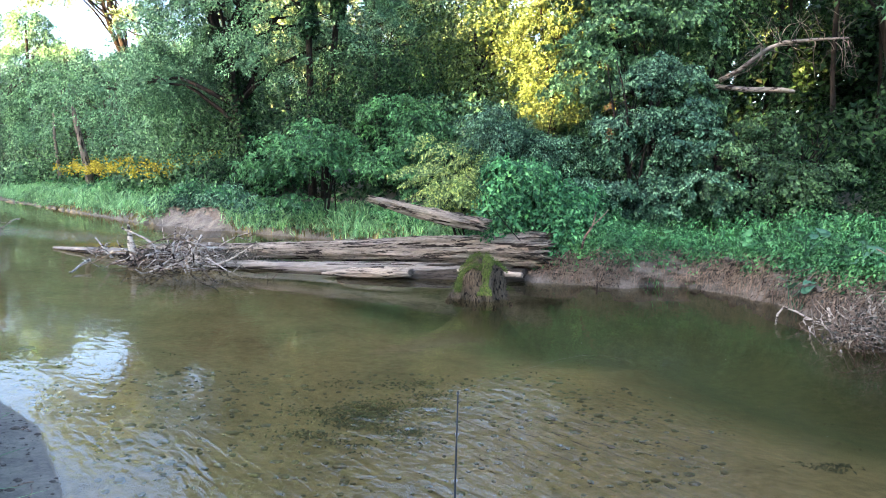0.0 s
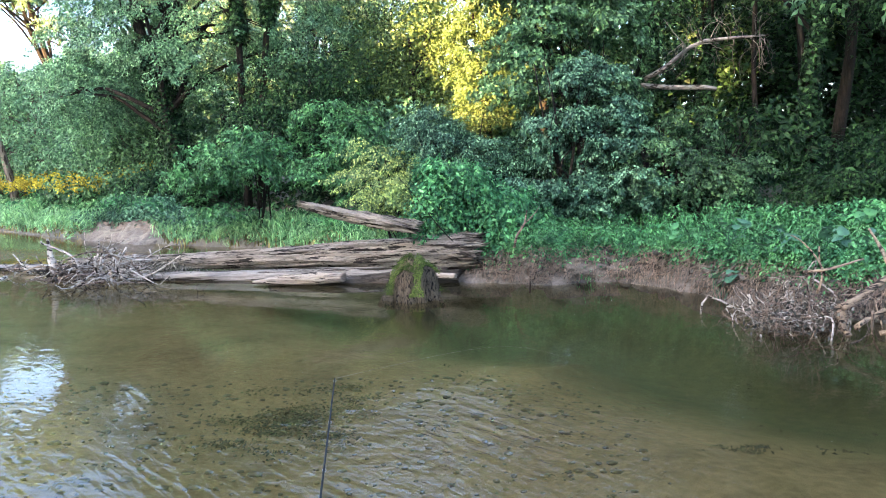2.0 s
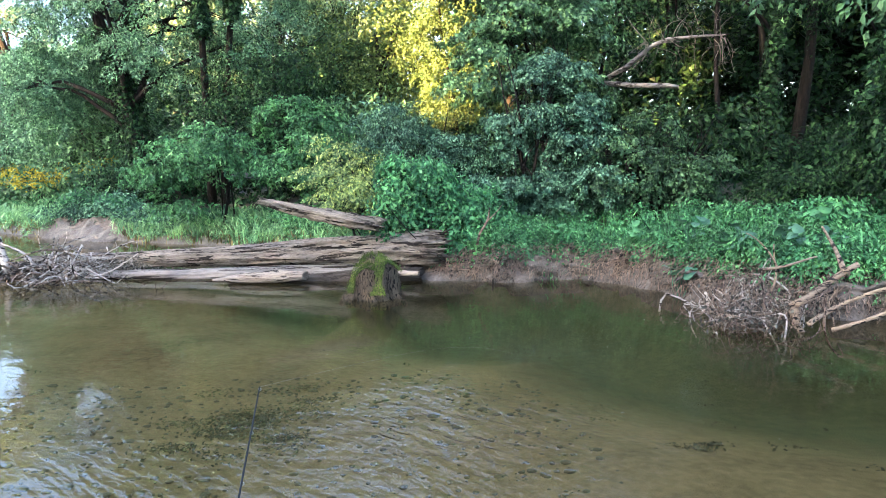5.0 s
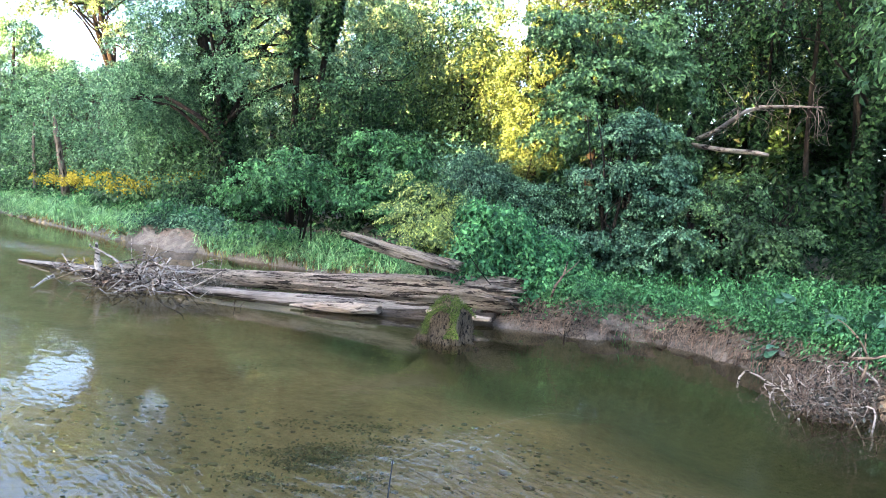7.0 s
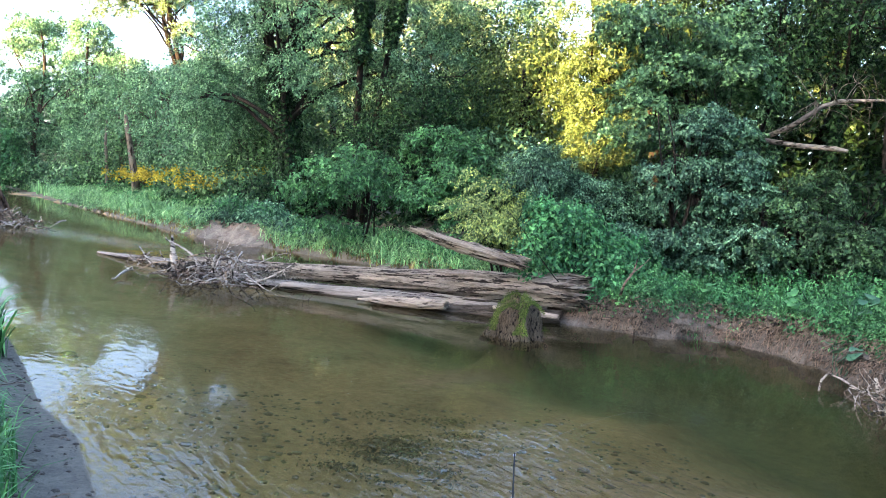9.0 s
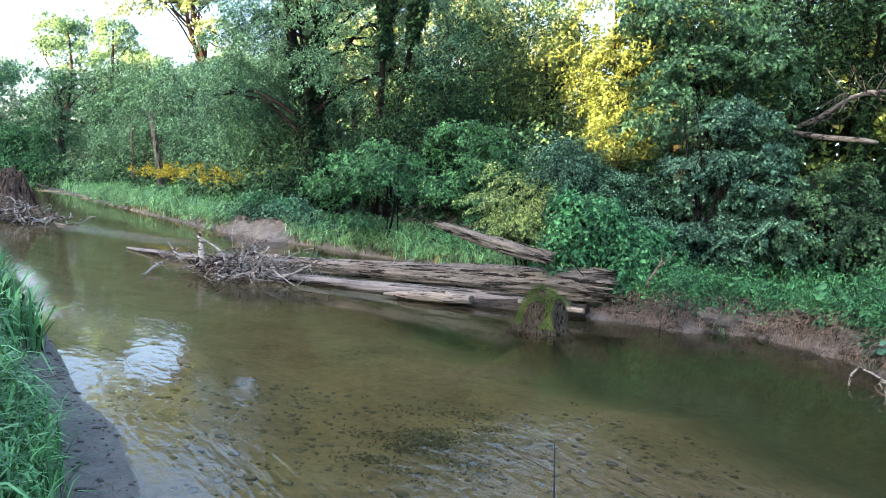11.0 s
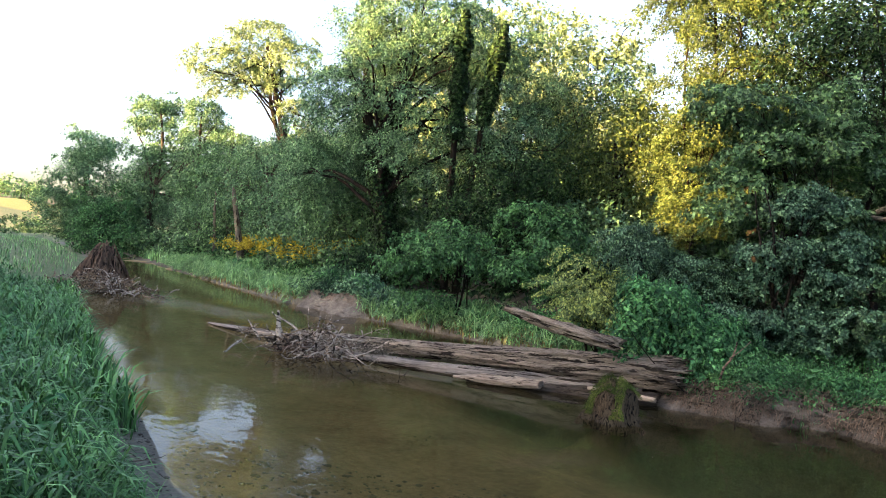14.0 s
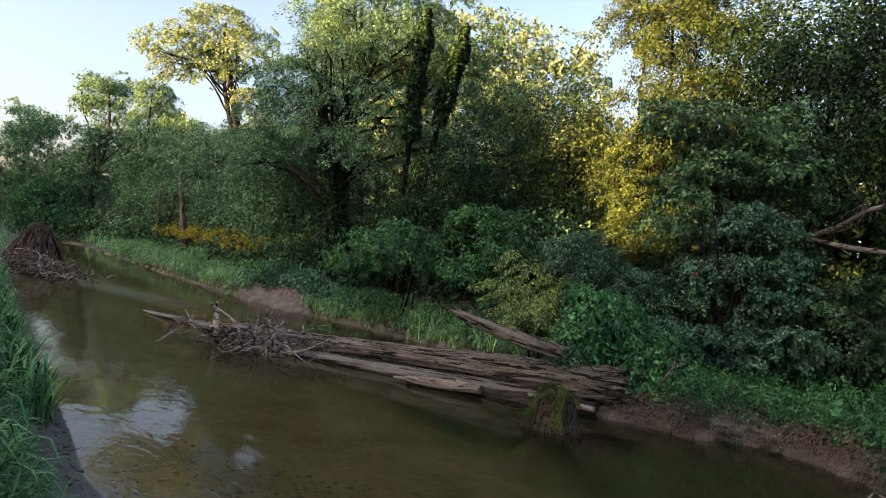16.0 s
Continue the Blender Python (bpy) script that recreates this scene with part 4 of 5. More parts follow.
for k, (bx, by, h, w, mt) in enumerate([(-23.0, 45.5, 8.6, 3.0, LEAF_HAZED), (-17.0, 38.5, 7.4, 2.7, LEAF_SHADE), (-12.8, 34.0, 6.8, 2.7, LEAF_SHADE), (-10.2, 31.5, 6.6, 2.4, LEAF_HAZED), (-14.0, 43.0, 9.5, 3.2, LEAF_SHADE), (-27, 57, 10, 3.6, LEAF_HAZED), (-20.3, 42.0, 6.6, 2.4, LEAF_MID), (-38.0, 60.0, 9.0, 3.4, LEAF_HAZED)]):
    tree("riverside_tree", (bx, by), [((0, 0, h * 0.62), (w, w * 0.9, h * 0.3)), ((0.4, 0, h * 0.85), (w * 0.7, w * 0.7, h * 0.18)), ((-0.5, 0, h * 0.4), (w * 0.95, w * 0.8, h * 0.18))],
         0.19, mt, 115, 66, 0.8, 0.18, "slender riverside tree with hanging foliage", seed=30 + k, stems=2, group="riverside trees", flat=0.45, hollow=0.2)
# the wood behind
# the yellow leaf colours put low sunlight into these crowns
for k, (bx, by, h, w, mt) in enumerate([(0.4, 41.5, 15.5, 4.2, LEAF_SUN_YELLOW), (-4.5, 41, 15.5, 4.2, LEAF_SUN_YELLOW), (-9.5, 43, 14.5, 3.8, LEAF_SUN_YELLOW), (6.4, 27.6, 9.5, 2.6, LEAF_GOLD), (1.3, 27.2, 7.5, 2.2, LEAF_GOLD), (9.5, 33, 14.5, 4.2, LEAF_MID), (13.5, 30, 13.5, 4.4, LEAF_GOLD),
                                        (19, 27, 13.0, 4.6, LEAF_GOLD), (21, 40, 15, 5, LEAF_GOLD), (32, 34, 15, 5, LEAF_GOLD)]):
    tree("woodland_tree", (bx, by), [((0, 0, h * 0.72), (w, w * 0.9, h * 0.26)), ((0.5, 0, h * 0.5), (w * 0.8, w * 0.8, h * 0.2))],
         0.34 if by > 38 else 0.17, mt, 150 if by > 38 else 120, 46 if by > 38 else 62, 1.0, 0.26, "tall woodland tree behind the river bank", seed=50 + k, fork=0.4, bark=BARK_SHADED, group="woodland trees")
# most of these crowns take the leaf colour with shade in it
for k, (bx, by, h, w, mt) in enumerate([(7.6, 20.6, 9.5, 2.6, LEAF_DARK_SHADED), (9.3, 20.0, 13.5, 3.4, LEAF_DARK_SHADED), (10.8, 17.4, 12.5, 3.4, LEAF_DARK_SHADED), (13.6, 18.0, 10.5, 3.4, LEAF_DARK_SHADED), (12.2, 13.6, 9.5, 3.0, LEAF_DARK_SHADED), (-2.4, 24.6, 5.6, 2.2, LEAF_DARK_SHADED), (0.6, 29.5, 9.5, 2.8, LEAF_MID), (-1.8, 30.5, 8.5, 2.6, LEAF_DARK_SHADED)]):
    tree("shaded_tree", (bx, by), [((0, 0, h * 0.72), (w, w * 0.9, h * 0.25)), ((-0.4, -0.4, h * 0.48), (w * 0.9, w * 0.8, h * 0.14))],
         0.14, mt, 95 if bx > 9 else 150, 66, 0.75, 0.14, "tree in the wood with shade put into its leaf colour" if mt is LEAF_DARK_SHADED else "slim grey green tree at the edge of the wood", seed=70 + k, fork=0.45, limbs=7, bark=BARK_SHADED, group="shaded trees", ivy=True)
# bare stems in the wood
rng = np.random.default_rng(90)
for k in range(7):
    bx, by = rng.uniform(8, 24), rng.uniform(-2.5, 2.5)
    by += 0.6 * bx + 14.5
    bz = ground_z(bx, by)
    thin = empty("bare_tree", (bx, by, bz - 0.1))
    tube_object("trunk", [tube_data(bent((0, 0, 0), (rng.normal() * 0.5, 0, 9), 0.02, 9, rng), np.linspace(0.14, 0.07, 9) * (0.5 + rng.random()), 8, 0.05, k)], BARK_SHADED, thin)
    tagged(thin, "straight bare young tree in the dark wood", "tree", "bare trees in the wood")
dead = empty("broken_tree", (-18.2, 37.6, ground_z(-18.2, 37.6) - 0.1))
tube_object("trunk", [tube_data([(0, 0, 0), (-0.1, 0, 1.2), (-0.35, 0, 2.6), (-0.6, 0, 3.9), (-0.72, 0, 4.6)], [0.24, 0.2, 0.17, 0.14, 0.07], 10, 0.08, 2)], BARK_PALE, dead)
tagged(dead, "broken dead trunk leaning among the far trees", "tree")
pale = empty("pale_tree", (-21.6, 41.0, ground_z(-21.6, 41.0) - 0.1))
tube_object("trunk", [tube_data([(0, 0, 0), (-0.02, 0, 1.5), (-0.15, 0, 3.2), (-0.1, 0, 4.5)], [0.10, 0.09, 0.08, 0.05], 10, 0.08, 4)], BARK_PALE, pale)
tagged(pale, "pale upright trunk among the far trees", "tree")
# two dead stems wrapped in dark ivy, leaning out through the crown of the shade tree
for (bx, by, tx, ty, z1, low, seed) in [(-4.6, 25.6, -3.95, 22.5, 9.85, 0.60, 98), (-4.2, 25.8, -2.65, 22.5, 9.45, 0.68, 95)]:
    rng = np.random.default_rng(seed)
    bz = ground_z(bx, by) - 0.1
    pole = empty("ivy_stem", (bx, by, bz))
    spine = np.array([(0, 0, 0), (0.1 * (tx - bx), 0.1 * (ty - by), 0.3 * (z1 - bz)), (0.55 * (tx - bx), 0.6 * (ty - by), 0.68 * (z1 - bz)), (tx - bx, ty - by, z1 - bz)])
    tube_object("trunk", [tube_data(spine, [0.16, 0.13, 0.09, 0.04], 8)], BARK_SHADED, pole)
    n = 5200
    u, a = low + (1.02 - low) * rng.random(n), rng.random(n) * 6.28
    rr = 0.36 * (0.65 + 0.35 * np.sin(u * 21 + 1) ** 2) * np.sqrt(rng.random(n)) * np.where(u > 0.97, 0.6, 1.0)
    c = np.stack([np.interp(u, [0, 0.3, 0.68, 1.02], spine[:, i]) for i in range(3)], -1) + np.stack([np.cos(a) * rr, np.sin(a) * rr, 0.1 * rng.normal(size=n)], -1)
    leaf_mesh("ivy", c, np.stack([np.cos(a), np.sin(a), 0.5 + 0 * a], -1) + rng.normal(size=c.shape) * 0.4, rng.normal(size=c.shape), 0.14, 0.11, LEAF_DARK_SHADED, None, pole, shape="plain")
    tagged(pole, "dead stem wrapped in dark ivy", "tree")

# ---- shrubs on the bank ----
tree("broad_leaved_shrub", (-2.9, 19.8), [((-0.6, -0.3, 2.15), (1.5, 1.0, 0.5)), ((-1.4, -0.3, 1.6), (0.9, 0.8, 0.35)), ((1.2, -0.3, 1.75), (1.1, 0.8, 0.4)), ((-0.5, 0, 2.6), (0.9, 0.8, 0.35)), ((-1.5, -0.5, 0.95), (0.8, 0.5, 0.4)), ((2.2, -0.3, 1.3), (0.7, 0.5, 0.35)), ((2.0, -0.2, 2.2), (0.9, 0.7, 0.5)), ((-2.0, -0.2, 1.75), (0.6, 0.6, 0.4)), ((1.5, 0.5, 3.1), (1.1, 0.7, 0.5)), ((2.6, 0.4, 2.7), (0.8, 0.6, 0.5))],
     0.11, LEAF_BRIGHT, 160, 120, 0.44, 0.026, "bright broad-leaved shrub arching over the bank", "shrub", seed=101, stems=4, limbs=5, fork=0.25, flat=0.3, wide=0.5)
tree("pale_shrub", (0.4, 15.4), [((-0.3, -0.3, 1.75), (0.9, 0.7, 0.5)), ((-0.4, 0, 2.5), (0.6, 0.5, 0.35)), ((0.4, -0.4, 1.3), (0.8, 0.6, 0.5)), ((0.4, 0, 2.1), (0.7, 0.5, 0.4))],
     0.06, LEAF_PALE_SUNLIT, 62, 230, 0.42, 0.035, "pale green layered shrub with sun flecks in its colour", "shrub", seed=102, stems=3, limbs=6, fork=0.2, flat=0.14)
tree("grey_green_shrub", (1.5, 15.2), [((-0.2, 0, 2.0), (0.8, 0.7, 0.6)), ((0.8, 0, 1.6), (0.8, 0.7, 0.6)), ((-0.6, -0.1, 2.55), (0.5, 0.4, 0.3))],
     0.055, LEAF_BLUE, 60, 220, 0.42, 0.035, "grey green shrub on the bank", "shrub", seed=103, stems=3, limbs=6, fork=0.2, flat=0.18)
rng = np.random.default_rng(109)
boughs = []
while len(boughs) < 19:
    u, v = rng.uniform(-1.35, 1.95), rng.uniform(0.45, 3.15)
    if abs(u - 0.35) < 1.75 - 0.42 * v and all(math.hypot(u - b[0][0], v - b[0][2]) > 0.42 for b in boughs):
        boughs.append(((u, rng.uniform(-0.6, 0.3), v), (rng.uniform(0.3, 0.5), rng.uniform(0.3, 0.45), rng.uniform(0.22, 0.36))))
tree("blue_green_tree", (3.6, 13.6), boughs,
     0.062, LEAF_BLUE, 185, 235, 0.3, 0.045, "blue green young tree with drooping lobed leaves", seed=104, stems=3, limbs=9, fork=0.2, flat=0.3, hollow=0.3, bark=BARK_SHADED, wide=0.75)
tree("young_tree", (4.0, 15.0), [((-1.1, 0, 3.2), (0.7, 0.7, 0.9)), ((-0.4, 0, 4.2), (1.1, 0.9, 0.8)), ((0.8, 0, 4.0), (1.0, 0.9, 0.9)), ((-0.9, 0.2, 5.0), (1.0, 0.8, 0.6)), ((0.6, 0.2, 5.0), (0.9, 0.8, 0.6)), ((0.3, 0, 2.6), (1.2, 0.8, 0.8))],
     0.085, LEAF_MID, 130, 165, 0.42, 0.07, "leafy young tree with broad mid green leaves", seed=108, stems=2, limbs=10, fork=0.2, flat=0.3, hollow=0.3, bark=BARK_SHADED, wide=0.8)
tree("shaded_shrub", (5.7, 13.0), [((-0.2, 0, 1.2), (0.9, 0.8, 0.7)), ((0.8, -0.3, 0.8), (0.9, 0.8, 0.6)), ((-0.1, -0.2, 1.9), (0.5, 0.5, 0.4))],
     0.068, LEAF_SHRUB_SHADED, 85, 160, 0.34, 0.04, "shrub at the edge of the wood with shade in its colour", "shrub", seed=105, stems=4, limbs=6, fork=0.2, flat=0.3, hollow=0.3, wide=0.7)
tree("shaded_shrub", (8.0, 11.8), [((0, 0, 0.5), (1.1, 0.9, 0.4)), ((1.2, 0, 0.6), (1.0, 0.9, 0.4))],
     0.08, LEAF_DARK_SHADED, 75, 150, 0.4, 0.05, "mid green shrub at the edge of the wood", "shrub", seed=106, stems=4, limbs=6, fork=0.2, flat=0.3, hollow=0.3)
tree("shaded_shrub", (9.0, 9.6), [((-1.3, -0.4, 1.9), (0.7, 0.6, 0.5)), ((-0.6, 0, 1.3), (1.1, 0.9, 0.8)), ((-0.3, 0, 2.3), (1.1, 1.0, 0.6))],
     0.09, LEAF_DARK_SHADED, 80, 130, 0.42, 0.05, "leafy shrub at the edge of the wood", "shrub", seed=107, stems=4, limbs=6, fork=0.2, flat=0.3, hollow=0.3, wide=0.65)
for k, (bx, by, w, h, mt) in enumerate([(-7.2, 25.4, 1.2, 1.3, LEAF_DARK_SHADED), (0.6, 17.6, 1.2, 1.6, LEAF_DARK_SHADED), (-9.3, 27.5, 1.4, 1.5, LEAF_MID),
                                        (-12.5, 31.5, 1.5, 1.6, LEAF_MID), (-24.5, 43.5, 2.2, 2.0, LEAF_MID), (2.4, 16.6, 1.2, 2.0, LEAF_DARK_SHADED), (4.8, 16.2, 1.4, 2.2, LEAF_DARK_SHADED), (7.6, 15.2, 1.4, 1.9, LEAF_DARK_SHADED), (-30, 49, 2.4, 2.0, LEAF_MID), (-38, 57, 3, 2.4, LEAF_DARK_SHADED), (-47, 62, 3.4, 2.6, LEAF_MID)]):
    tree("understorey_bush", (bx, by), [((0, 0, h * 0.55), (w, w * 0.8, h * 0.55)), ((w * 0.5, 0, h * 0.8), (w * 0.6, w * 0.6, h * 0.4))],
         0.17 if by < 30 else 0.28, mt, 48, 23, 0.42 if by < 30 else 0.7, 0.04, "dark bush below the trees", "bush", seed=120 + k, stems=3, limbs=5, fork=0.2, group="understorey bushes")

# bare dead limbs high in the wood
bare = empty("dead_limbs", (6.8, 14.9, ground_z(6.8, 14.9) - 0.1))
bz = bare.location.z
rng = np.random.default_rng(140)
tube_object("trunk", [tube_data(bent((-0.9, 0.5, 0), (-1.1, 0.5, 4.2 - bz), 0.02, 8, rng), np.linspace(0.09, 0.04, 8), 8, 0.05, 1)], BARK_SHADED, bare)
tube_object("limb", [tube_data([(-1.05, 0.4, 3.65 - bz), (-0.72, 0.15, 3.85 - bz), (-0.3, -0.1, 4.22 - bz), (0.0, -0.2, 4.33 - bz), (0.42, -0.5, 4.33 - bz), (0.95, -0.9, 4.3 - bz)], [0.055, 0.048, 0.042, 0.038, 0.03, 0.014], 8, 0.06, 2)], LOG_GREY, bare)
tube_object("limb", [tube_data([(-1.1, 0.5, 3.55 - bz), (-0.6, 0.2, 3.46 - bz), (0.0, -0.2, 3.40 - bz), (0.2, -0.3, 3.36 - bz)], [0.06, 0.055, 0.048, 0.034], 8, 0.1, 3)], LOG_GREY, bare)
for k in range(34):
    u = rng.random()
    a = np.array([-0.5 + 1.4 * u, -0.1 - 0.75 * u, 4.28 - bz + 0.03 * rng.normal()])
    fall = -0.7 if rng.random() < 0.6 else 0.55
    b = a + np.array([rng.normal() * 0.3, rng.normal() * 0.15, fall * (0.4 + 0.8 * rng.random())])
    twig = bent(a, b, 0.14, 8, rng)
    tube_object("twig", [tube_data(twig, np.linspace(0.010, 0.003, 8), 5), tube_data(bent(twig[4], twig[4] + rng.normal(size=3) * 0.18, 0.12, 5, rng), np.linspace(0.006, 0.002, 5), 4)], BARK_PALE, bare)
tagged(bare, "bare bleached dead limbs sticking out of the wood", "dead tree")

# ---- ground cover ----
herbs("bank_herbs", "dense nettles and broad-leaved herbs on the cut bank", FAR_BANK, 1.9, 9.5, 1500, 0.3, 2.6, 0.45, 0.06, LEAF_HERB, 201, 38, 1, 0.16, 0.16)
herbs("bank_herbs", "small-leaved weeds between the nettles", FAR_BANK, 1.9, 9.5, 1500, 0.25, 2.2, 0.4, 0.055, LEAF_BRIGHT, 207, 20, 1, 0.13, 0.16)
herbs("bank_herbs", "dense nettles and herbs below the wood", FAR_BANK, 1.9, 9.0, 560, 2.0, 3.4, 0.55, 0.08, LEAF_HERB, 202, 26, 1, 0.22)
# shade under the trees is painted here by the darker leaf colour
herbs("shade_herbs", "herbs under the wood with shade put into their colour", FAR_BANK, 1.9, 14.0, 800, 3.0, 7.0, 0.6, 0.1, LEAF_DARK_SHADED, 211, 18, 1, 0.26)
herbs("bank_herbs", "weeds growing over the top of the clay cut", FAR_BANK, -10.4, -4.4, 900, 0.28, 1.6, 0.6, 0.12, LEAF_BLUE, 208, 18, 1, 0.2, 0.32)
herbs("trailing_herbs", "small fresh herbs trailing over the edge of the bank", FAR_BANK, 1.2, 7.5, 620, 0.12, 0.5, 0.25, 0.06, LEAF_BRIGHT, 203, 18, 1, 0.14, 0.2)
herbs("bank_herbs", "nettles and weeds behind the fallen logs", FAR_BANK, -9.4, 1.6, 1450, 0.5, 2.0, 0.6, 0.11, LEAF_HERB, 204, 16, 1, 0.24)
herbs("bank_herbs", "low dark-leaved weeds in the grass behind the logs", FAR_BANK, -5.6, 1.4, 420, 0.15, 1.6, 0.5, 0.085, LEAF_BRIGHT, 212, 18, 1, 0.2, 0.05)
herbs("far_herbs", "tall weeds along the upstream bank", FAR_BANK, -60, -9.5, 2600, 1.6, 8.0, 0.9, 0.2, LEAF_HERB, 205, 10, 1, 0.4)
# floor of the wood: shade again carried by the leaf colour
herbs("ivy_floor", "low growth on the wood floor with shade in its colour", FAR_BANK, -20, 15.0, 1700, 3.5, 14.0, 0.5, 0.22, LEAF_DARK_SHADED, 206, 7, 1, 0.35)
nettle = tree("nettle_clump", (1.6, 12.85), [((-0.1, 0, 0.95), (0.85, 0.5, 0.6)), ((-0.2, 0.3, 1.45), (0.8, 0.5, 0.35)), ((-0.5, -0.1, 0.55), (0.6, 0.45, 0.45)), ((0.75, 0.1, 0.7), (0.7, 0.5, 0.55)), ((0.4, -0.5, 0.3), (0.35, 0.2, 0.35))],
              0.088, LEAF_HERB, 300, 42, 0.24, 0.012, "tall nettle clump over the end of the log", "nettles", seed=210, stems=8, limbs=3, fork=0.3)


def gold(seed, n, s0, s1, d0, d1):
    rng = np.random.default_rng(seed)
    x, y, d = along(FAR_BANK, s0, s1, n, d0, d1, rng, 1)
    z = land(x, y)[0] + 1.2 + 0.45 * rng.random(n)
    k = np.repeat(np.arange(n), 26)
    c = np.stack([x[k], y[k], z[k]], -1) + rng.normal(size=(len(k), 3)) * [0.11, 0.11, 0.1]
    ob = leaf_mesh("goldenrod", c, rng.normal(size=c.shape) + [0, 0, 0.6], rng.normal(size=c.shape), 0.10, 0.07, GOLD_FLOWER)
    tagged(ob, "yellow goldenrod in flower on the upstream bank", "wildflowers", kind="stuff")


gold(220, 230, -22.5, -12.5, 1.6, 5.0)


def grass_along(name, label, line, s0, s1, n, d0, d1, tall, wide, mat, seed, sign, bend=0.5):
    rng = np.random.default_rng(seed)
    x, y, _ = along(line, s0, s1, n, d0, d1, rng, sign)
    sd = land(x, y)[1]
    keep = (sd > 0.05) & (rng.random(n) < 0.55 + 0.6 * wobble(x, y, 1.3, seed)) & (sd > d0 + (d1 - d0) * 0.04 * (1 + wobble(x, y, 3.3, seed)))
    keep &= rng.random(n) < np.clip(2.5 * np.minimum(x - s0, s1 - x) / max(1.0, 0.15 * (s1 - s0)), 0.05, 1)
    blades(name, label, x[keep], y[keep], tall, wide, mat, seed, bend)


grass_along("reed_grass", "light green reed grass along the upstream bank", FAR_BANK, -24, -9.2, 9000, 0.05, 3.0, 0.6, 0.045, GRASS_FAR, 230, 1, 0.9)
grass_along("reed_grass", "light green grass along the far bend", FAR_BANK, -60, -22, 9000, 0.05, 4.5, 0.65, 0.08, GRASS_FAR, 231, 1, 0.5)
grass_along("bank_grass", "drooping grass tufts on the bank behind the logs", FAR_BANK, -6.9, 1.2, 7000, 0.02, 2.4, 0.52, 0.028, GRASS_FAR, 232, 1, 0.8)
herbs("bank_grass", "arching light green grass leaves upstream", FAR_BANK, -26, -9.3, 2600, 0.05, 3.2, 0.6, 0.3, GRASS_FAR, 251, 15, 1, 0.26, 0.0, "grass", 0.08)
herbs("bank_grass", "arching grass leaves behind the logs", FAR_BANK, -6.9, 1.2, 1550, 0.05, 2.1, 0.5, 0.16, GRASS_FAR, 252, 20, 1, 0.17, 0.0, "grass", 0.09)
grass_along("bank_grass", "narrow-leaved grass on the cut bank", FAR_BANK, 3.5, 9.5, 5000, 0.4, 2.4, 0.4, 0.02, LEAF_HERB, 233, 1, 1.0)
grass_along("dry_grass", "straw-coloured dead grass at the water's edge", FAR_BANK, -6.6, 0.6, 1000, 0.02, 0.5, 0.3, 0.025, GRASS_DRY, 239, 1, 1.2)
grass_along("dry_grass", "straw-coloured grass along the upstream waterline", FAR_BANK, -20, -9.2, 1200, 0.02, 0.35, 0.25, 0.04, GRASS_DRY, 240, 1, 1.2)
grass_along("meadow_grass", "tall lush grass on the near bank", NEAR_BANK, -15.5, -1.4, 11000, 0.75, 5.5, 0.6, 0.019, GRASS_MEADOW, 234, -1, 0.5)
grass_along("meadow_grass", "tall grass hanging over the near water's edge", NEAR_BANK, -15.5, -4.6, 4200, 0.08, 0.9, 0.55, 0.032, GRASS_MEADOW, 238, -1, 0.7)
grass_along("meadow_grass", "tall meadow grass upstream", NEAR_BANK, -60, -10.0, 13500, 1.0, 14, 0.3, 0.03, GRASS_FAR, 235, -1, 0.5)
grass_along("meadow_grass", "fine grass growing down to the mud", NEAR_BANK, -7.5, -1.8, 7500, 0.42, 1.3, 0.42, 0.012, GRASS_MEADOW, 260, -1, 0.8)
grass_along("edge_grass", "short grass tufts on the mud", NEAR_BANK, -12, -1.4, 700, 0.35, 0.9, 0.22, 0.012, GRASS_MEADOW, 236, -1, 0.9)
herbs("meadow_herbs", "narrow-leaved weeds among the meadow grass", NEAR_BANK, -15.5, -1.4, 1500, 0.9, 6.0, 0.85, 0.15, LEAF_HERB, 237, 12, -1, 0.16, 0.0, "undergrowth", 0.2)


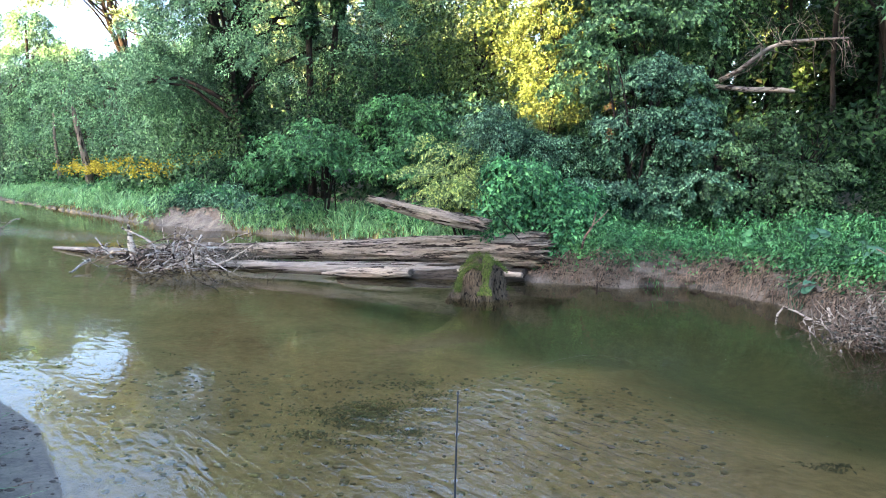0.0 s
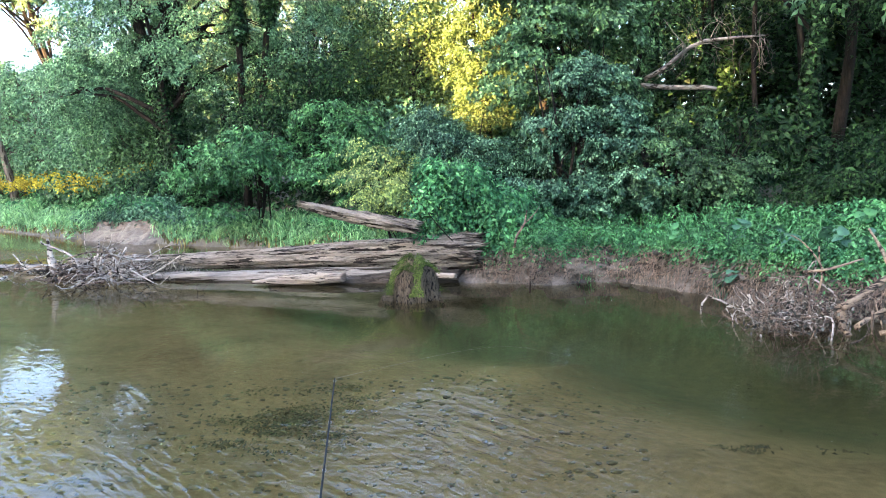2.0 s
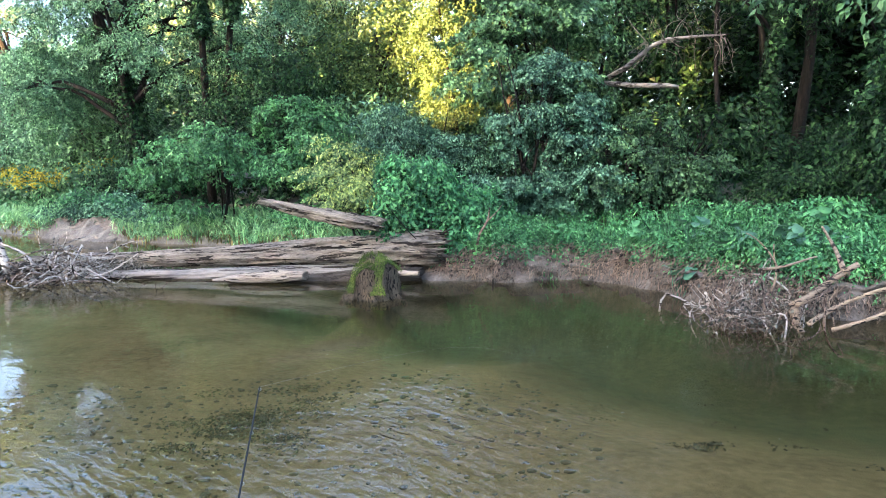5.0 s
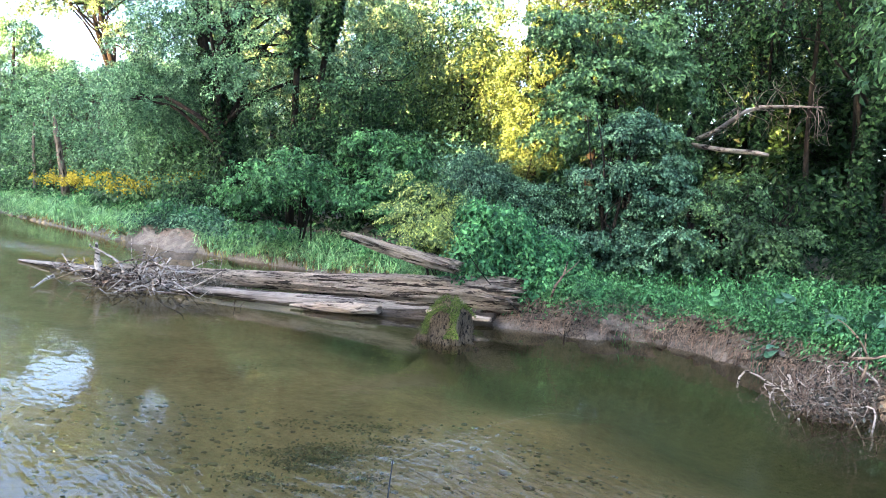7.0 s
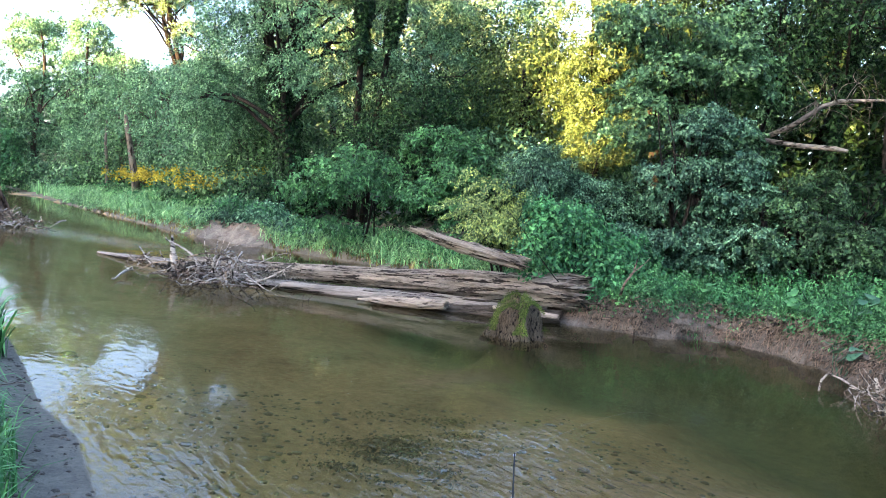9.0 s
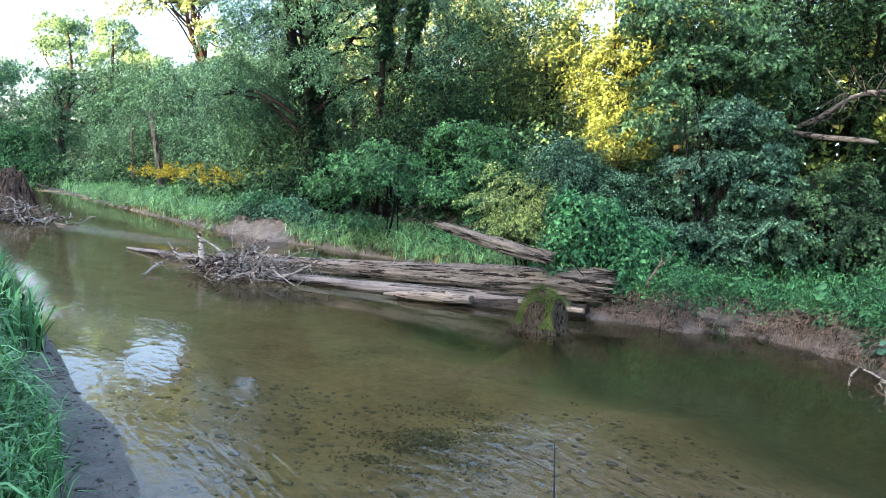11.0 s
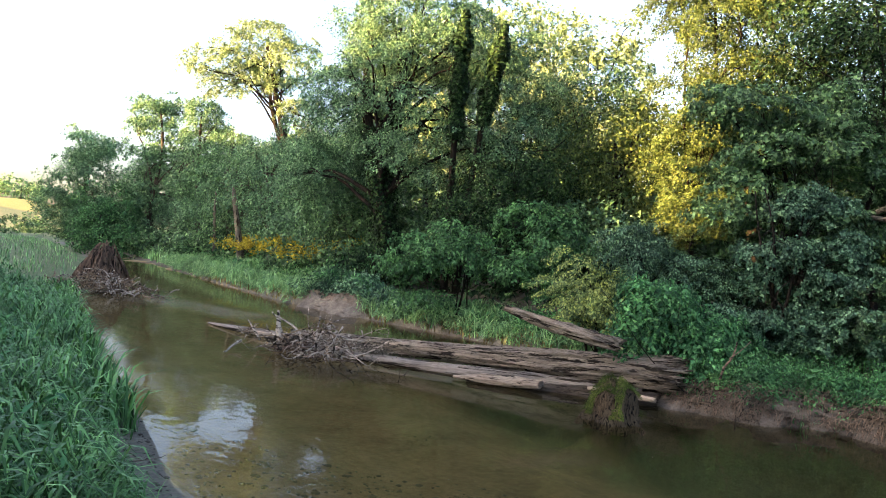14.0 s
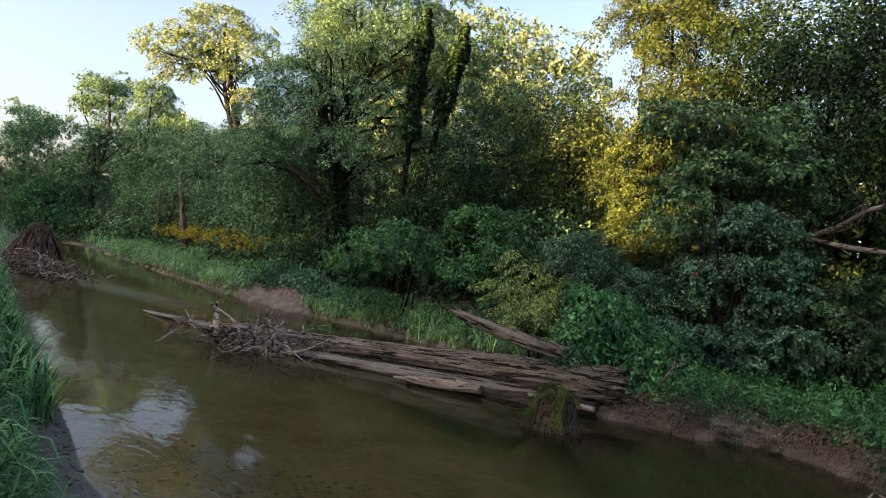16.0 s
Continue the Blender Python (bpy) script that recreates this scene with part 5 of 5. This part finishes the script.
def leafy_stems(name, label, line, s0, s1, n, d0, d1, tall, leaf, wide, mat, seed, sign):
    """Tall grass stalks, each with six long arching leaves that droop at the tip."""
    rng = np.random.default_rng(seed)
    x, y, _ = along(line, s0, s1, n, d0, d1, rng, sign)
    keep = land(x, y)[1] > 0.1
    x, y = x[keep], y[keep]
    n = len(x)
    z, h = land(x, y)[0], tall * (0.6 + 0.55 * rng.random(n)) * (1 + 0.3 * wobble(x, y, 1.3, seed))
    tilt = rng.normal(size=(n, 2)) * 0.16
    k = np.repeat(np.arange(n), 6)
    u = np.tile((np.arange(6) + 0.7) / 6.4, n) + 0.05 * rng.normal(size=len(k))
    a = rng.random(len(k)) * 6.28
    root = np.stack([x[k] + tilt[k, 0] * u * h[k], y[k] + tilt[k, 1] * u * h[k], z[k] + u * h[k]], -1)
    out, side = np.stack([np.cos(a), np.sin(a), 0 * a], -1), np.stack([-np.sin(a), np.cos(a), 0 * a], -1)
    L, w = (leaf * (0.6 + 0.7 * rng.random(len(k))))[:, None], (wide * (0.7 + 0.6 * rng.random(len(k))))[:, None]
    up = np.array([0, 0, 1.0])
    p1, p2, p3 = root + out * L * 0.3 + up * L * 0.38, root + out * L * 0.68 + up * L * 0.42, root + out * L * 1.0 + up * L * (0.05 + 0.3 * rng.random((len(k), 1)))
    v = np.stack([root - side * w * 0.25, root + side * w * 0.25, p1 + side * w * 0.5, p1 - side * w * 0.5, p2 + side * w * 0.45, p2 - side * w * 0.45, p3 + side * w * 0.05, p3 - side * w * 0.05], 1).reshape(-1, 3)
    o = np.arange(len(k))[:, None] * 8
    f = np.concatenate([o + [0, 1, 2, 3], o + [3, 2, 4, 5], o + [5, 4, 6, 7]])
    return tagged(link_mesh(name, v, f, mat), label, "grass", kind="stuff")


tuft = np.random.default_rng(273)
blades("water_grass", "low green grass tuft at the waterline", 3.6 + 0.16 * tuft.normal(size=260), 11.42 + 0.06 * tuft.normal(size=260), 0.16, 0.012, LEAF_HERB, 274, 1.1)
leafy_stems("reed_canary_grass", "tall leafy grass with long arching leaves on the near bank", NEAR_BANK, -10.0, -1.6, 3300, 0.75, 4.4, 0.72, 0.34, 0.02, GRASS_MEADOW, 271, -1)
leafy_stems("reed_canary_grass", "leafy grass leaning over the strip of mud", NEAR_BANK, -5.6, -2.0, 800, 0.58, 1.0, 0.36, 0.2, 0.014, GRASS_MEADOW, 275, -1)
leafy_stems("reed_canary_grass", "tall leafy grass thinning out upstream", NEAR_BANK, -13.5, -8.5, 1400, 0.1, 5.0, 0.7, 0.38, 0.03, GRASS_MEADOW, 272, -1)

# far tree line over the field
rng = np.random.default_rng(240)
for k in range(16):
    az = radians(36 + 1.5 * k + rng.normal() * 0.6)
    r = 330 + rng.normal() * 20
    s = 6.0 + 4.0 * rng.random()
    tree("hedgerow_tree", (-math.sin(az) * r, math.cos(az) * r), [((0, 0, s * 0.45), (s * 0.9, s * 0.9, s * 0.5))], 1.3, LEAF_HAZED, 45, 16, 2.2, 0.3, "hedgerow tree at the top of the field", seed=241 + k, limbs=1, group="hedgerow trees")

# ---- the wood and its undergrowth, too many to count ----
def thicket(name, label, box, clumps, per, clump_r, leaf, mat, seed, low=0.0, high=5.0, category="woodland"):
    rng = np.random.default_rng(seed)
    (x0, y0), (x1, y1), depth = box
    t = rng.random(clumps)
    x = x0 + (x1 - x0) * t + rng.normal(size=clumps) * 0.5
    y = y0 + (y1 - y0) * t + rng.random(clumps) * depth
    z = land(x, y)[0] + low + (high - low) * rng.random(clumps) ** 1.2 * (0.8 + 0.3 * wobble(x, y, 0.35, seed))
    c = np.stack([x, y, z], -1)
    k = np.repeat(np.arange(clumps), int(per * 1.8))
    e = unit(rng.normal(size=(len(k), 3)))
    p = c[k] + e * (clump_r * (0.5 + rng.random(clumps)))[k, None] * rng.random((len(k), 1)) ** 0.5 * [1, 1, 0.7]
    nrm = e * 0.5 + [0, -0.3, 0.5] + rng.normal(size=e.shape) * 0.5
    size = leaf * 0.75 * (0.6 + 0.8 * rng.random(len(k)))
    return tagged(leaf_mesh(name, p, nrm, rng.normal(size=e.shape), size, size * 0.6, mat, shape="plain"), label, category, kind="stuff")


thicket("undergrowth", "dense green undergrowth of the wood", ((-11, 29.5), (1.2, 22.5), 5.0), 480, 30, 0.6, 0.2, LEAF_MID, 301, 1.3, 4.4)
thicket("undergrowth", "dense undergrowth of the wood with shade in its colour", ((4, 18.5), (22, 14), 6.0), 380, 48, 0.6, 0.15, LEAF_DARK_SHADED, 302, 0.0, 1.5)
thicket("undergrowth", "tangled growth below the riverside trees", ((-44, 60), (-10, 31), 5.0), 230, 27, 0.8, 0.3, LEAF_MID, 303, 0.0, 3.0)
thicket("far_woods", "deep green woods behind the river bank", ((-45, 75), (12, 50), 8.0), 1050, 27, 1.4, 0.65, LEAF_MID, 304, 0.0, 13.0)
thicket("far_woods", "woods behind the shaded trees with shade in their colour", ((8, 46), (46, 14), 8.0), 560, 27, 1.3, 0.8, LEAF_DARK_SHADED, 305, 0.0, 11.0)

# ---- the river bed: dead leaves, twigs and stones ----
def litter(name, label, spots, leaf, mat, seed, category="leaf litter"):
    rng = np.random.default_rng(seed)
    c = []
    for x, y, r, n in spots:
        c.append(np.stack([x + rng.normal(size=n) * r, y + rng.normal(size=n) * r * 0.6], -1))
    c = np.concatenate(c)
    z, sd, _ = land(c[:, 0], c[:, 1])
    ok = sd < -0.1
    p = np.stack([c[ok, 0], c[ok, 1], z[ok] + 0.015], -1)
    size = leaf * (0.5 + rng.random(len(p)))
    nrm = rng.normal(size=p.shape) * 0.35 + [0, 0, 1]
    return tagged(leaf_mesh(name, p, nrm, rng.normal(size=p.shape), size, size * 0.65, mat), label, category, kind="stuff")


SUNK_LEAF = leaf_material("sunken_leaf", (0.075, 0.068, 0.042), (0.13, 0.117, 0.07), (0.19, 0.172, 0.106), 0.0, 0.7)
rng = np.random.default_rng(320)
spots = []
for k in range(40):
    u, v = rng.normal() * 0.5, rng.normal() * 0.5
    spots.append((-0.6 + 0.6 * u, 6.6 + 0.8 * v + 0.3 * u, 0.09 + 0.09 * rng.random(), 70))
spots += [(rng.uniform(-4.5, 5), rng.uniform(4, 10), 0.09, int(rng.integers(3, 12))) for k in range(60)]
spots += [(3.05, 5.5, 0.1, 120), (3.2, 5.65, 0.08, 60)]
litter("sunken_leaves", "dark drifts of dead leaves on the river bed", spots, 0.034, SUNK_LEAF, 321)
PEBBLE, nt, p = material("river_pebble")
oi = nt.nodes.new("ShaderNodeNewGeometry")
nt.links.new(ramp(nt, oi.outputs["Random Per Island"], [(0.0, (0.0935, 0.0798, 0.0495)), (0.6, (0.132, 0.116, 0.077)), (1.0, (0.17, 0.15, 0.10))]), p.inputs["Base Color"])
p.inputs["Roughness"].default_value = 0.6
vs, fs = [], []
ico = bmesh.new()
bmesh.ops.create_icosphere(ico, subdivisions=1, radius=1.0)
iv = np.array([v.co[:] for v in ico.verts])
ifc = np.array([[v.index for v in f.verts] for f in ico.faces])
ico.free()
px, py = rng.uniform(-4.8, 2.2, 1500), rng.uniform(3.6, 8.0, 1500)
pz, psd, _ = land(px, py)
for x, y, z, s in zip(px[psd < -0.15], py[psd < -0.15], pz[psd < -0.15], rng.lognormal(0, 0.45, int((psd < -0.15).sum())) * 0.018):
    fs.append(ifc + len(vs) * len(iv))
    vs.append(iv * [s * rng.uniform(0.8, 1.5), s, s * 0.5] + [x, y, z + 0.004])
tagged(link_mesh("pebbles", np.concatenate(vs), np.concatenate(fs), PEBBLE), "small tan and grey pebbles on the river bed", "stones", kind="stuff")

# canopy added largely above the view to block skylight from the wood
thicket("canopy", "closed canopy added to keep skylight off the wood", ((5, 21), (24, 13), 10.0), 620, 62, 0.9, 0.18, LEAF_DARK_SHADED, 306, 6.0, 13.0)

# foam flecks on the water
rng = np.random.default_rng(330)
fx, fy = rng.uniform(-6, 5, 90), rng.uniform(4.5, 13, 90)
fsd = land(fx, fy)[1]
fp = np.stack([fx, fy, np.full(90, 0.004)], -1)[fsd < -0.4]
FOAM, nt, p = material("foam")
p.inputs["Base Color"].default_value = (0.75, 0.75, 0.7, 1)
leaf_ob = leaf_mesh("foam_flecks", fp, np.tile([0, 0, 1.0], (len(fp), 1)), rng.normal(size=fp.shape) * [1, 1, 0], 0.013 * (0.4 + rng.random(len(fp))), 0.006, FOAM, fold=0.0)
tagged(leaf_ob, "small white foam flecks drifting on the water", "foam", kind="stuff")


# ---- broad-leaved plants on the cut bank ----
def broad_plant(at, seed, n, size, mat):
    rng = np.random.default_rng(seed)
    top = empty("broad_leaved_plant", (at[0], at[1], ground_z(*at) - 0.03))
    ang = np.linspace(0, 2 * np.pi, 12, endpoint=False)
    rim = 1 + 0.18 * np.cos(ang) - 0.10 * np.cos(3 * ang)
    for k in range(n):
        a, h = rng.random() * 6.28, size * (1.9 + 1.9 * rng.random())
        r = size * (0.4 + 1.1 * rng.random())
        c = np.array([np.cos(a) * r, np.sin(a) * r - 0.1, h])
        s = size * (0.35 + 0.3 * rng.random())
        v = np.stack([np.cos(ang) * rim * s, np.sin(ang) * rim * s * 0.85, 0.12 * s * np.cos(2 * ang)], -1).tolist() + [[0, 0, -0.12 * s]]
        me = bpy.data.meshes.new("leaf")
        me.from_pydata(v, [], [(q, (q + 1) % 12, 12) for q in range(12)])
        me.polygons.foreach_set("use_smooth", np.ones(12, bool))
        me.materials.append(mat)
        stalk = tube_object("stalk", [tube_data(bent((0, 0, 0), c, 0.05, 6, rng), np.linspace(0.008, 0.004, 6), 5)], mat, top)
        ob = new("leaf", me)
        ob.parent = stalk
        ob.matrix_basis = pose(*c, 25 + rng.normal() * 14, rng.normal() * 18, math.degrees(a))
    return tagged(top, "broad-leaved plant with large round leaves on the bank", "plant", "broad-leaved plants")


for k, (x, y, s, mt) in enumerate([(4.75, 9.6, 0.15, LEAF_BLUE), (5.3, 9.1, 0.17, LEAF_BLUE), (5.9, 9.0, 0.15, LEAF_BLUE), (6.2, 8.6, 0.14, LEAF_BLUE), (5.2, 10.3, 0.14, LEAF_BLUE), (4.5, 11.0, 0.12, LEAF_BRIGHT), (6.6, 9.6, 0.16, LEAF_BRIGHT), (3.6, 12.0, 0.12, LEAF_BRIGHT)]):
    broad_plant((x, y), 400 + k, 11, s, mt)

# clods of earth along the foot of the cut bank
CLOD = soil_material("earth_clod", (0.0132, 0.0108, 0.0084), (0.0468, 0.0374, 0.0288), (0.12, 0.0976, 0.0768), 3.0, 0.8)
rng = np.random.default_rng(350)
vs, fs = [], []
for s0, s1, n, big in ((1.0, 7.4, 700, 0.028), (-9.6, -6.7, 30, 0.03)):
    cx, cy, _ = along(FAR_BANK, s0, s1, n, -0.02, 0.5, rng, 1)
    cz = land(cx, cy)[0]
    for x, y, z in zip(cx, cy, cz):
        s = big * rng.lognormal(0, 0.5)
        fs.append(ifc + len(vs) * len(iv))
        vs.append(iv * (1 + 0.25 * rng.normal(size=iv.shape)) * [s * 1.3, s, s * 0.8] + [x, y, max(z, 0.0)])
tagged(link_mesh("earth_clods", np.concatenate(vs), np.concatenate(fs), CLOD), "crumbled clods of brown earth below the bank", "earth", kind="stuff")


def lattice(x, y, seed):
    """Smooth value noise between -1 and 1, one random value a unit square."""
    tab = np.random.default_rng(int(seed)).random((256, 256)) * 2 - 1
    x, y = np.asarray(x, float) + 1000.0, np.asarray(y, float) + 1000.0
    i, j = np.floor(x).astype(int), np.floor(y).astype(int)
    u, v = x - i, y - j
    u, v = u * u * (3 - 2 * u), v * v * (3 - 2 * v)
    a, b, c, d = (tab[(i + p) % 256, (j + q) % 256] for p, q in ((0, 0), (1, 0), (0, 1), (1, 1)))
    return (a * (1 - u) + b * u) * (1 - v) + (c * (1 - u) + d * u) * v


def clay_bank(name, label, s0, s1, height, mat, seed):
    """The broken face of the cut bank: ledges, slumped toes and cracks along a stretch of the bank given by x."""
    p = np.array(FAR_BANK, float)
    run = np.concatenate([[0], np.cumsum(np.hypot(*np.diff(p, axis=0).T))])
    a, b = np.interp([s0, s1], p[:, 0], run)
    q = np.arange(a, b, 0.035)
    v = np.linspace(0, 1, 34)
    Q, V = np.meshgrid(q, v, indexing="ij")
    cx = np.interp(q, run, p[:, 0])
    cy = np.interp(q, run, p[:, 1])
    ker = np.ones(15) / 15
    sx, sy = (np.convolve(np.pad(c, 7, mode="edge"), ker, "valid") for c in (cx, cy))
    tx, ty = np.gradient(sx), np.gradient(sy)
    n = unit(np.stack([-ty, tx], -1))
    ends = (step(0, 0.5, q - a) * step(0, 0.5, b - q))[:, None]
    h = height * (1 + 0.3 * lattice(Q * 1.1, 0 * Q, seed) + 0.15 * lattice(Q * 4.0, 0 * Q, seed + 1)) * (0.35 + 0.65 * ends)
    z = np.interp(V, [0, 0.12, 0.78, 0.88, 1.0], [-0.2, 0.0, 0.86, 1.0, 1.0]) * np.where(V < 0.12, 1.0, h)
    d = np.interp(V, [0, 0.12, 0.3, 0.5, 0.78, 0.88, 1.0], [-0.16, -0.05, 0.02, 0.07, 0.10, 0.16, 0.5])
    slump = np.clip(lattice(Q * 0.9, 0 * Q, seed + 2) + 0.2, 0, 1)
    d -= 0.42 * slump * np.clip(1 - V / 0.62, 0, 1) ** 0.8 * ends
    block = lattice(Q * 2.6, z * 4.5, seed + 3)
    d += 0.11 * lattice(Q * 1.3, z * 2.5, seed + 4) + 0.065 * np.sign(block) * np.abs(block) ** 0.35 + 0.03 * lattice(Q * 8, z * 12, seed + 5) + 0.014 * lattice(Q * 21, z * 30, seed + 6)
    d += 0.07 * np.exp(-((z / h - 0.82) / 0.1) ** 2) * (V > 0.12)
    z = z + 0.03 * lattice(Q * 5, V * 5, seed + 7) * (V > 0.1) - 0.12 * (V > 0.97)
    pts = np.stack([sx[:, None] + n[:, :1] * d, sy[:, None] + n[:, 1:] * d, z], -1).reshape(-1, 3)
    i = np.arange(Q.size).reshape(Q.shape)
    f = np.stack([i[:-1, :-1], i[1:, :-1], i[1:, 1:], i[:-1, 1:]], -1).reshape(-1, 4)
    return tagged(link_mesh(name, pts, f, mat), label, "bank", kind="structure")


CLAY = soil_material("bank_clay", (0.022, 0.018, 0.014), (0.076, 0.062, 0.049), (0.20, 0.165, 0.132), 3.2, 1.0)
CLAY_PALE = soil_material("pale_clay", (0.03, 0.023, 0.018), (0.105, 0.09, 0.074), (0.255, 0.22, 0.185), 2.6, 1.2)
clay_bank("bank_face", "broken clay face of the undercut bank", 1.35, 7.4, 0.36, CLAY, 1)
clay_bank("bank_face", "pale clay cut above the upstream water", -9.5, -6.5, 0.5, CLAY_PALE, 20)

# deep shade put into the colour of this undergrowth
thicket("undergrowth", "undergrowth deep in the wood with shade in its colour", ((12, 28), (32, 17), 4.0), 700, 36, 1.0, 0.36, LEAF_DARK_SHADED, 307, 0.0, 8.0)

# dead leaves, twigs and stones on the near mud
rng = np.random.default_rng(360)
mx, my, _ = along(NEAR_BANK, -12, -1.2, 1500, 0.03, 0.9, rng, -1)
mp = np.stack([mx, my, land(mx, my)[0] + 0.008], -1)
size = 0.03 * (0.5 + rng.random(1500))
tagged(leaf_mesh("mud_litter", mp, rng.normal(size=mp.shape) * 0.3 + [0, 0, 1], rng.normal(size=mp.shape), size, size * 0.5, DRY_LEAF), "dead leaf scraps strewn on the mud", "leaf litter", kind="stuff")
vs, fs = [], []
mx, my, _ = along(NEAR_BANK, -12, -1.2, 700, 0.0, 0.9, rng, -1)
for x, y, z in zip(mx, my, land(mx, my)[0]):
    s = 0.014 * rng.lognormal(0, 0.5)
    fs.append(ifc + len(vs) * len(iv))
    vs.append(iv * [s * 1.3, s, s * 0.6] + [x, y, z])
tagged(link_mesh("mud_stones", np.concatenate(vs), np.concatenate(fs), CLOD), "small stones bedded in the mud", "stones", kind="stuff")
for k in range(26):
    x, y, _ = along(NEAR_BANK, -8, -1.5, 1, 0.05, 0.9, rng, -1)
    x, y = float(x[0]), float(y[0])
    z = ground_z(x, y) + 0.008
    a, L = rng.random() * 6.28, 0.12 + 0.25 * rng.random()
    ob = tube_object("twig", [tube_data(bent((0, 0, 0), (math.cos(a) * L, math.sin(a) * L, 0.02), 0.1, 6, rng), np.linspace(0.006, 0.003, 6), 5)], STICK_BROWN)
    ob.location = (x, y, z)
    tagged(ob, "short brown twig lying on the mud", "twig", "twigs on the mud")

# ---- the fishing rod ----
BLACK, nt, p = material("rod_black")
p.inputs["Base Color"].default_value = (0.012, 0.012, 0.013, 1)
p.inputs["Roughness"].default_value = 0.6
p.inputs["Specular IOR Level"].default_value = 0.15
METAL, nt, p = material("rod_guide")
p.inputs["Base Color"].default_value = (0.5, 0.5, 0.5, 1)
p.inputs["Metallic"].default_value, p.inputs["Roughness"].default_value = 1.0, 0.3
rod = empty("fishing_rod", (-0.05, 0.35, ground_z(-0.05, 0.35)))
a, b = np.array([0.0, 0.0, 0.02]), np.array([0.1, 2.1, 1.2 - rod.location.z])
line = a + (b - a) * np.linspace(0, 1, 14)[:, None]
tube_object("blank", [tube_data(line, np.linspace(0.007, 0.0024, 14), 8)], BLACK, rod)
tube_object("grip", [tube_data(line[:3], [0.014, 0.015, 0.012], 10)], BLACK, rod)
for k in (5, 7, 9, 10, 11, 12, 13):
    r = 0.012 - 0.0006 * k
    ring = [line[k] + np.array([math.cos(q) * r, 0, -r - 0.004 + math.sin(q) * r]) for q in np.linspace(0, 2 * np.pi, 11)]
    tube_object("guide", [tube_data(ring, np.full(11, 0.0012), 5)], METAL, rod)
tagged(rod, "thin black fishing rod propped over the near water's edge", "fishing rod")

# scrub between the meadow and the field
for k in range(9):
    az, r = radians(36.5 + 2.4 * k), 95 + 30 * ((k * 37) % 10) / 10
    s = 1.6 + 1.6 * ((k * 53) % 10) / 10
    tree("scrub_bush", (-math.sin(az) * r, math.cos(az) * r), [((0, 0, s * 0.5), (s * 1.6, s * 1.3, s * 0.6))], 0.45, LEAF_MID, 40, 20, 0.9, 0.06, "green scrub bush at the edge of the meadow", "bush", seed=500 + k, stems=2, limbs=2, group="scrub bushes")

tree("overhanging_tree", (9.4, 9.4), [((-1.0, 0, 4.6), (3.0, 2.6, 1.3)), ((0.5, 0, 6.5), (3.2, 3.0, 1.6)), ((-1.6, -0.6, 3.0), (1.0, 0.9, 0.6))], 0.14, LEAF_MID, 150, 80, 0.6, 0.12, "leafy tree overhanging the cut bank", seed=520, limbs=10, fork=0.4, bark=BARK_SHADED)

thicket("undergrowth", "green young growth behind the sunlit tree", ((-3, 36), (13, 31), 4.0), 360, 28, 0.9, 0.42, LEAF_MID, 308, 0.0, 6.5)
thicket("canopy", "canopy deep in the wood with shade in its colour", ((16, 28), (34, 13), 4.0), 340, 28, 1.2, 0.75, LEAF_DARK_SHADED, 309, 4.0, 15.0)
tagged(tube_object("fishing_line", [tube_data(bent(line[-1] + np.array(rod.location), (1.9, 7.0, 0.004), 0.012, 16, rng), np.full(16, 0.0004), 4)], STICK), "thin pale fishing line running from the rod tip", "fishing line")
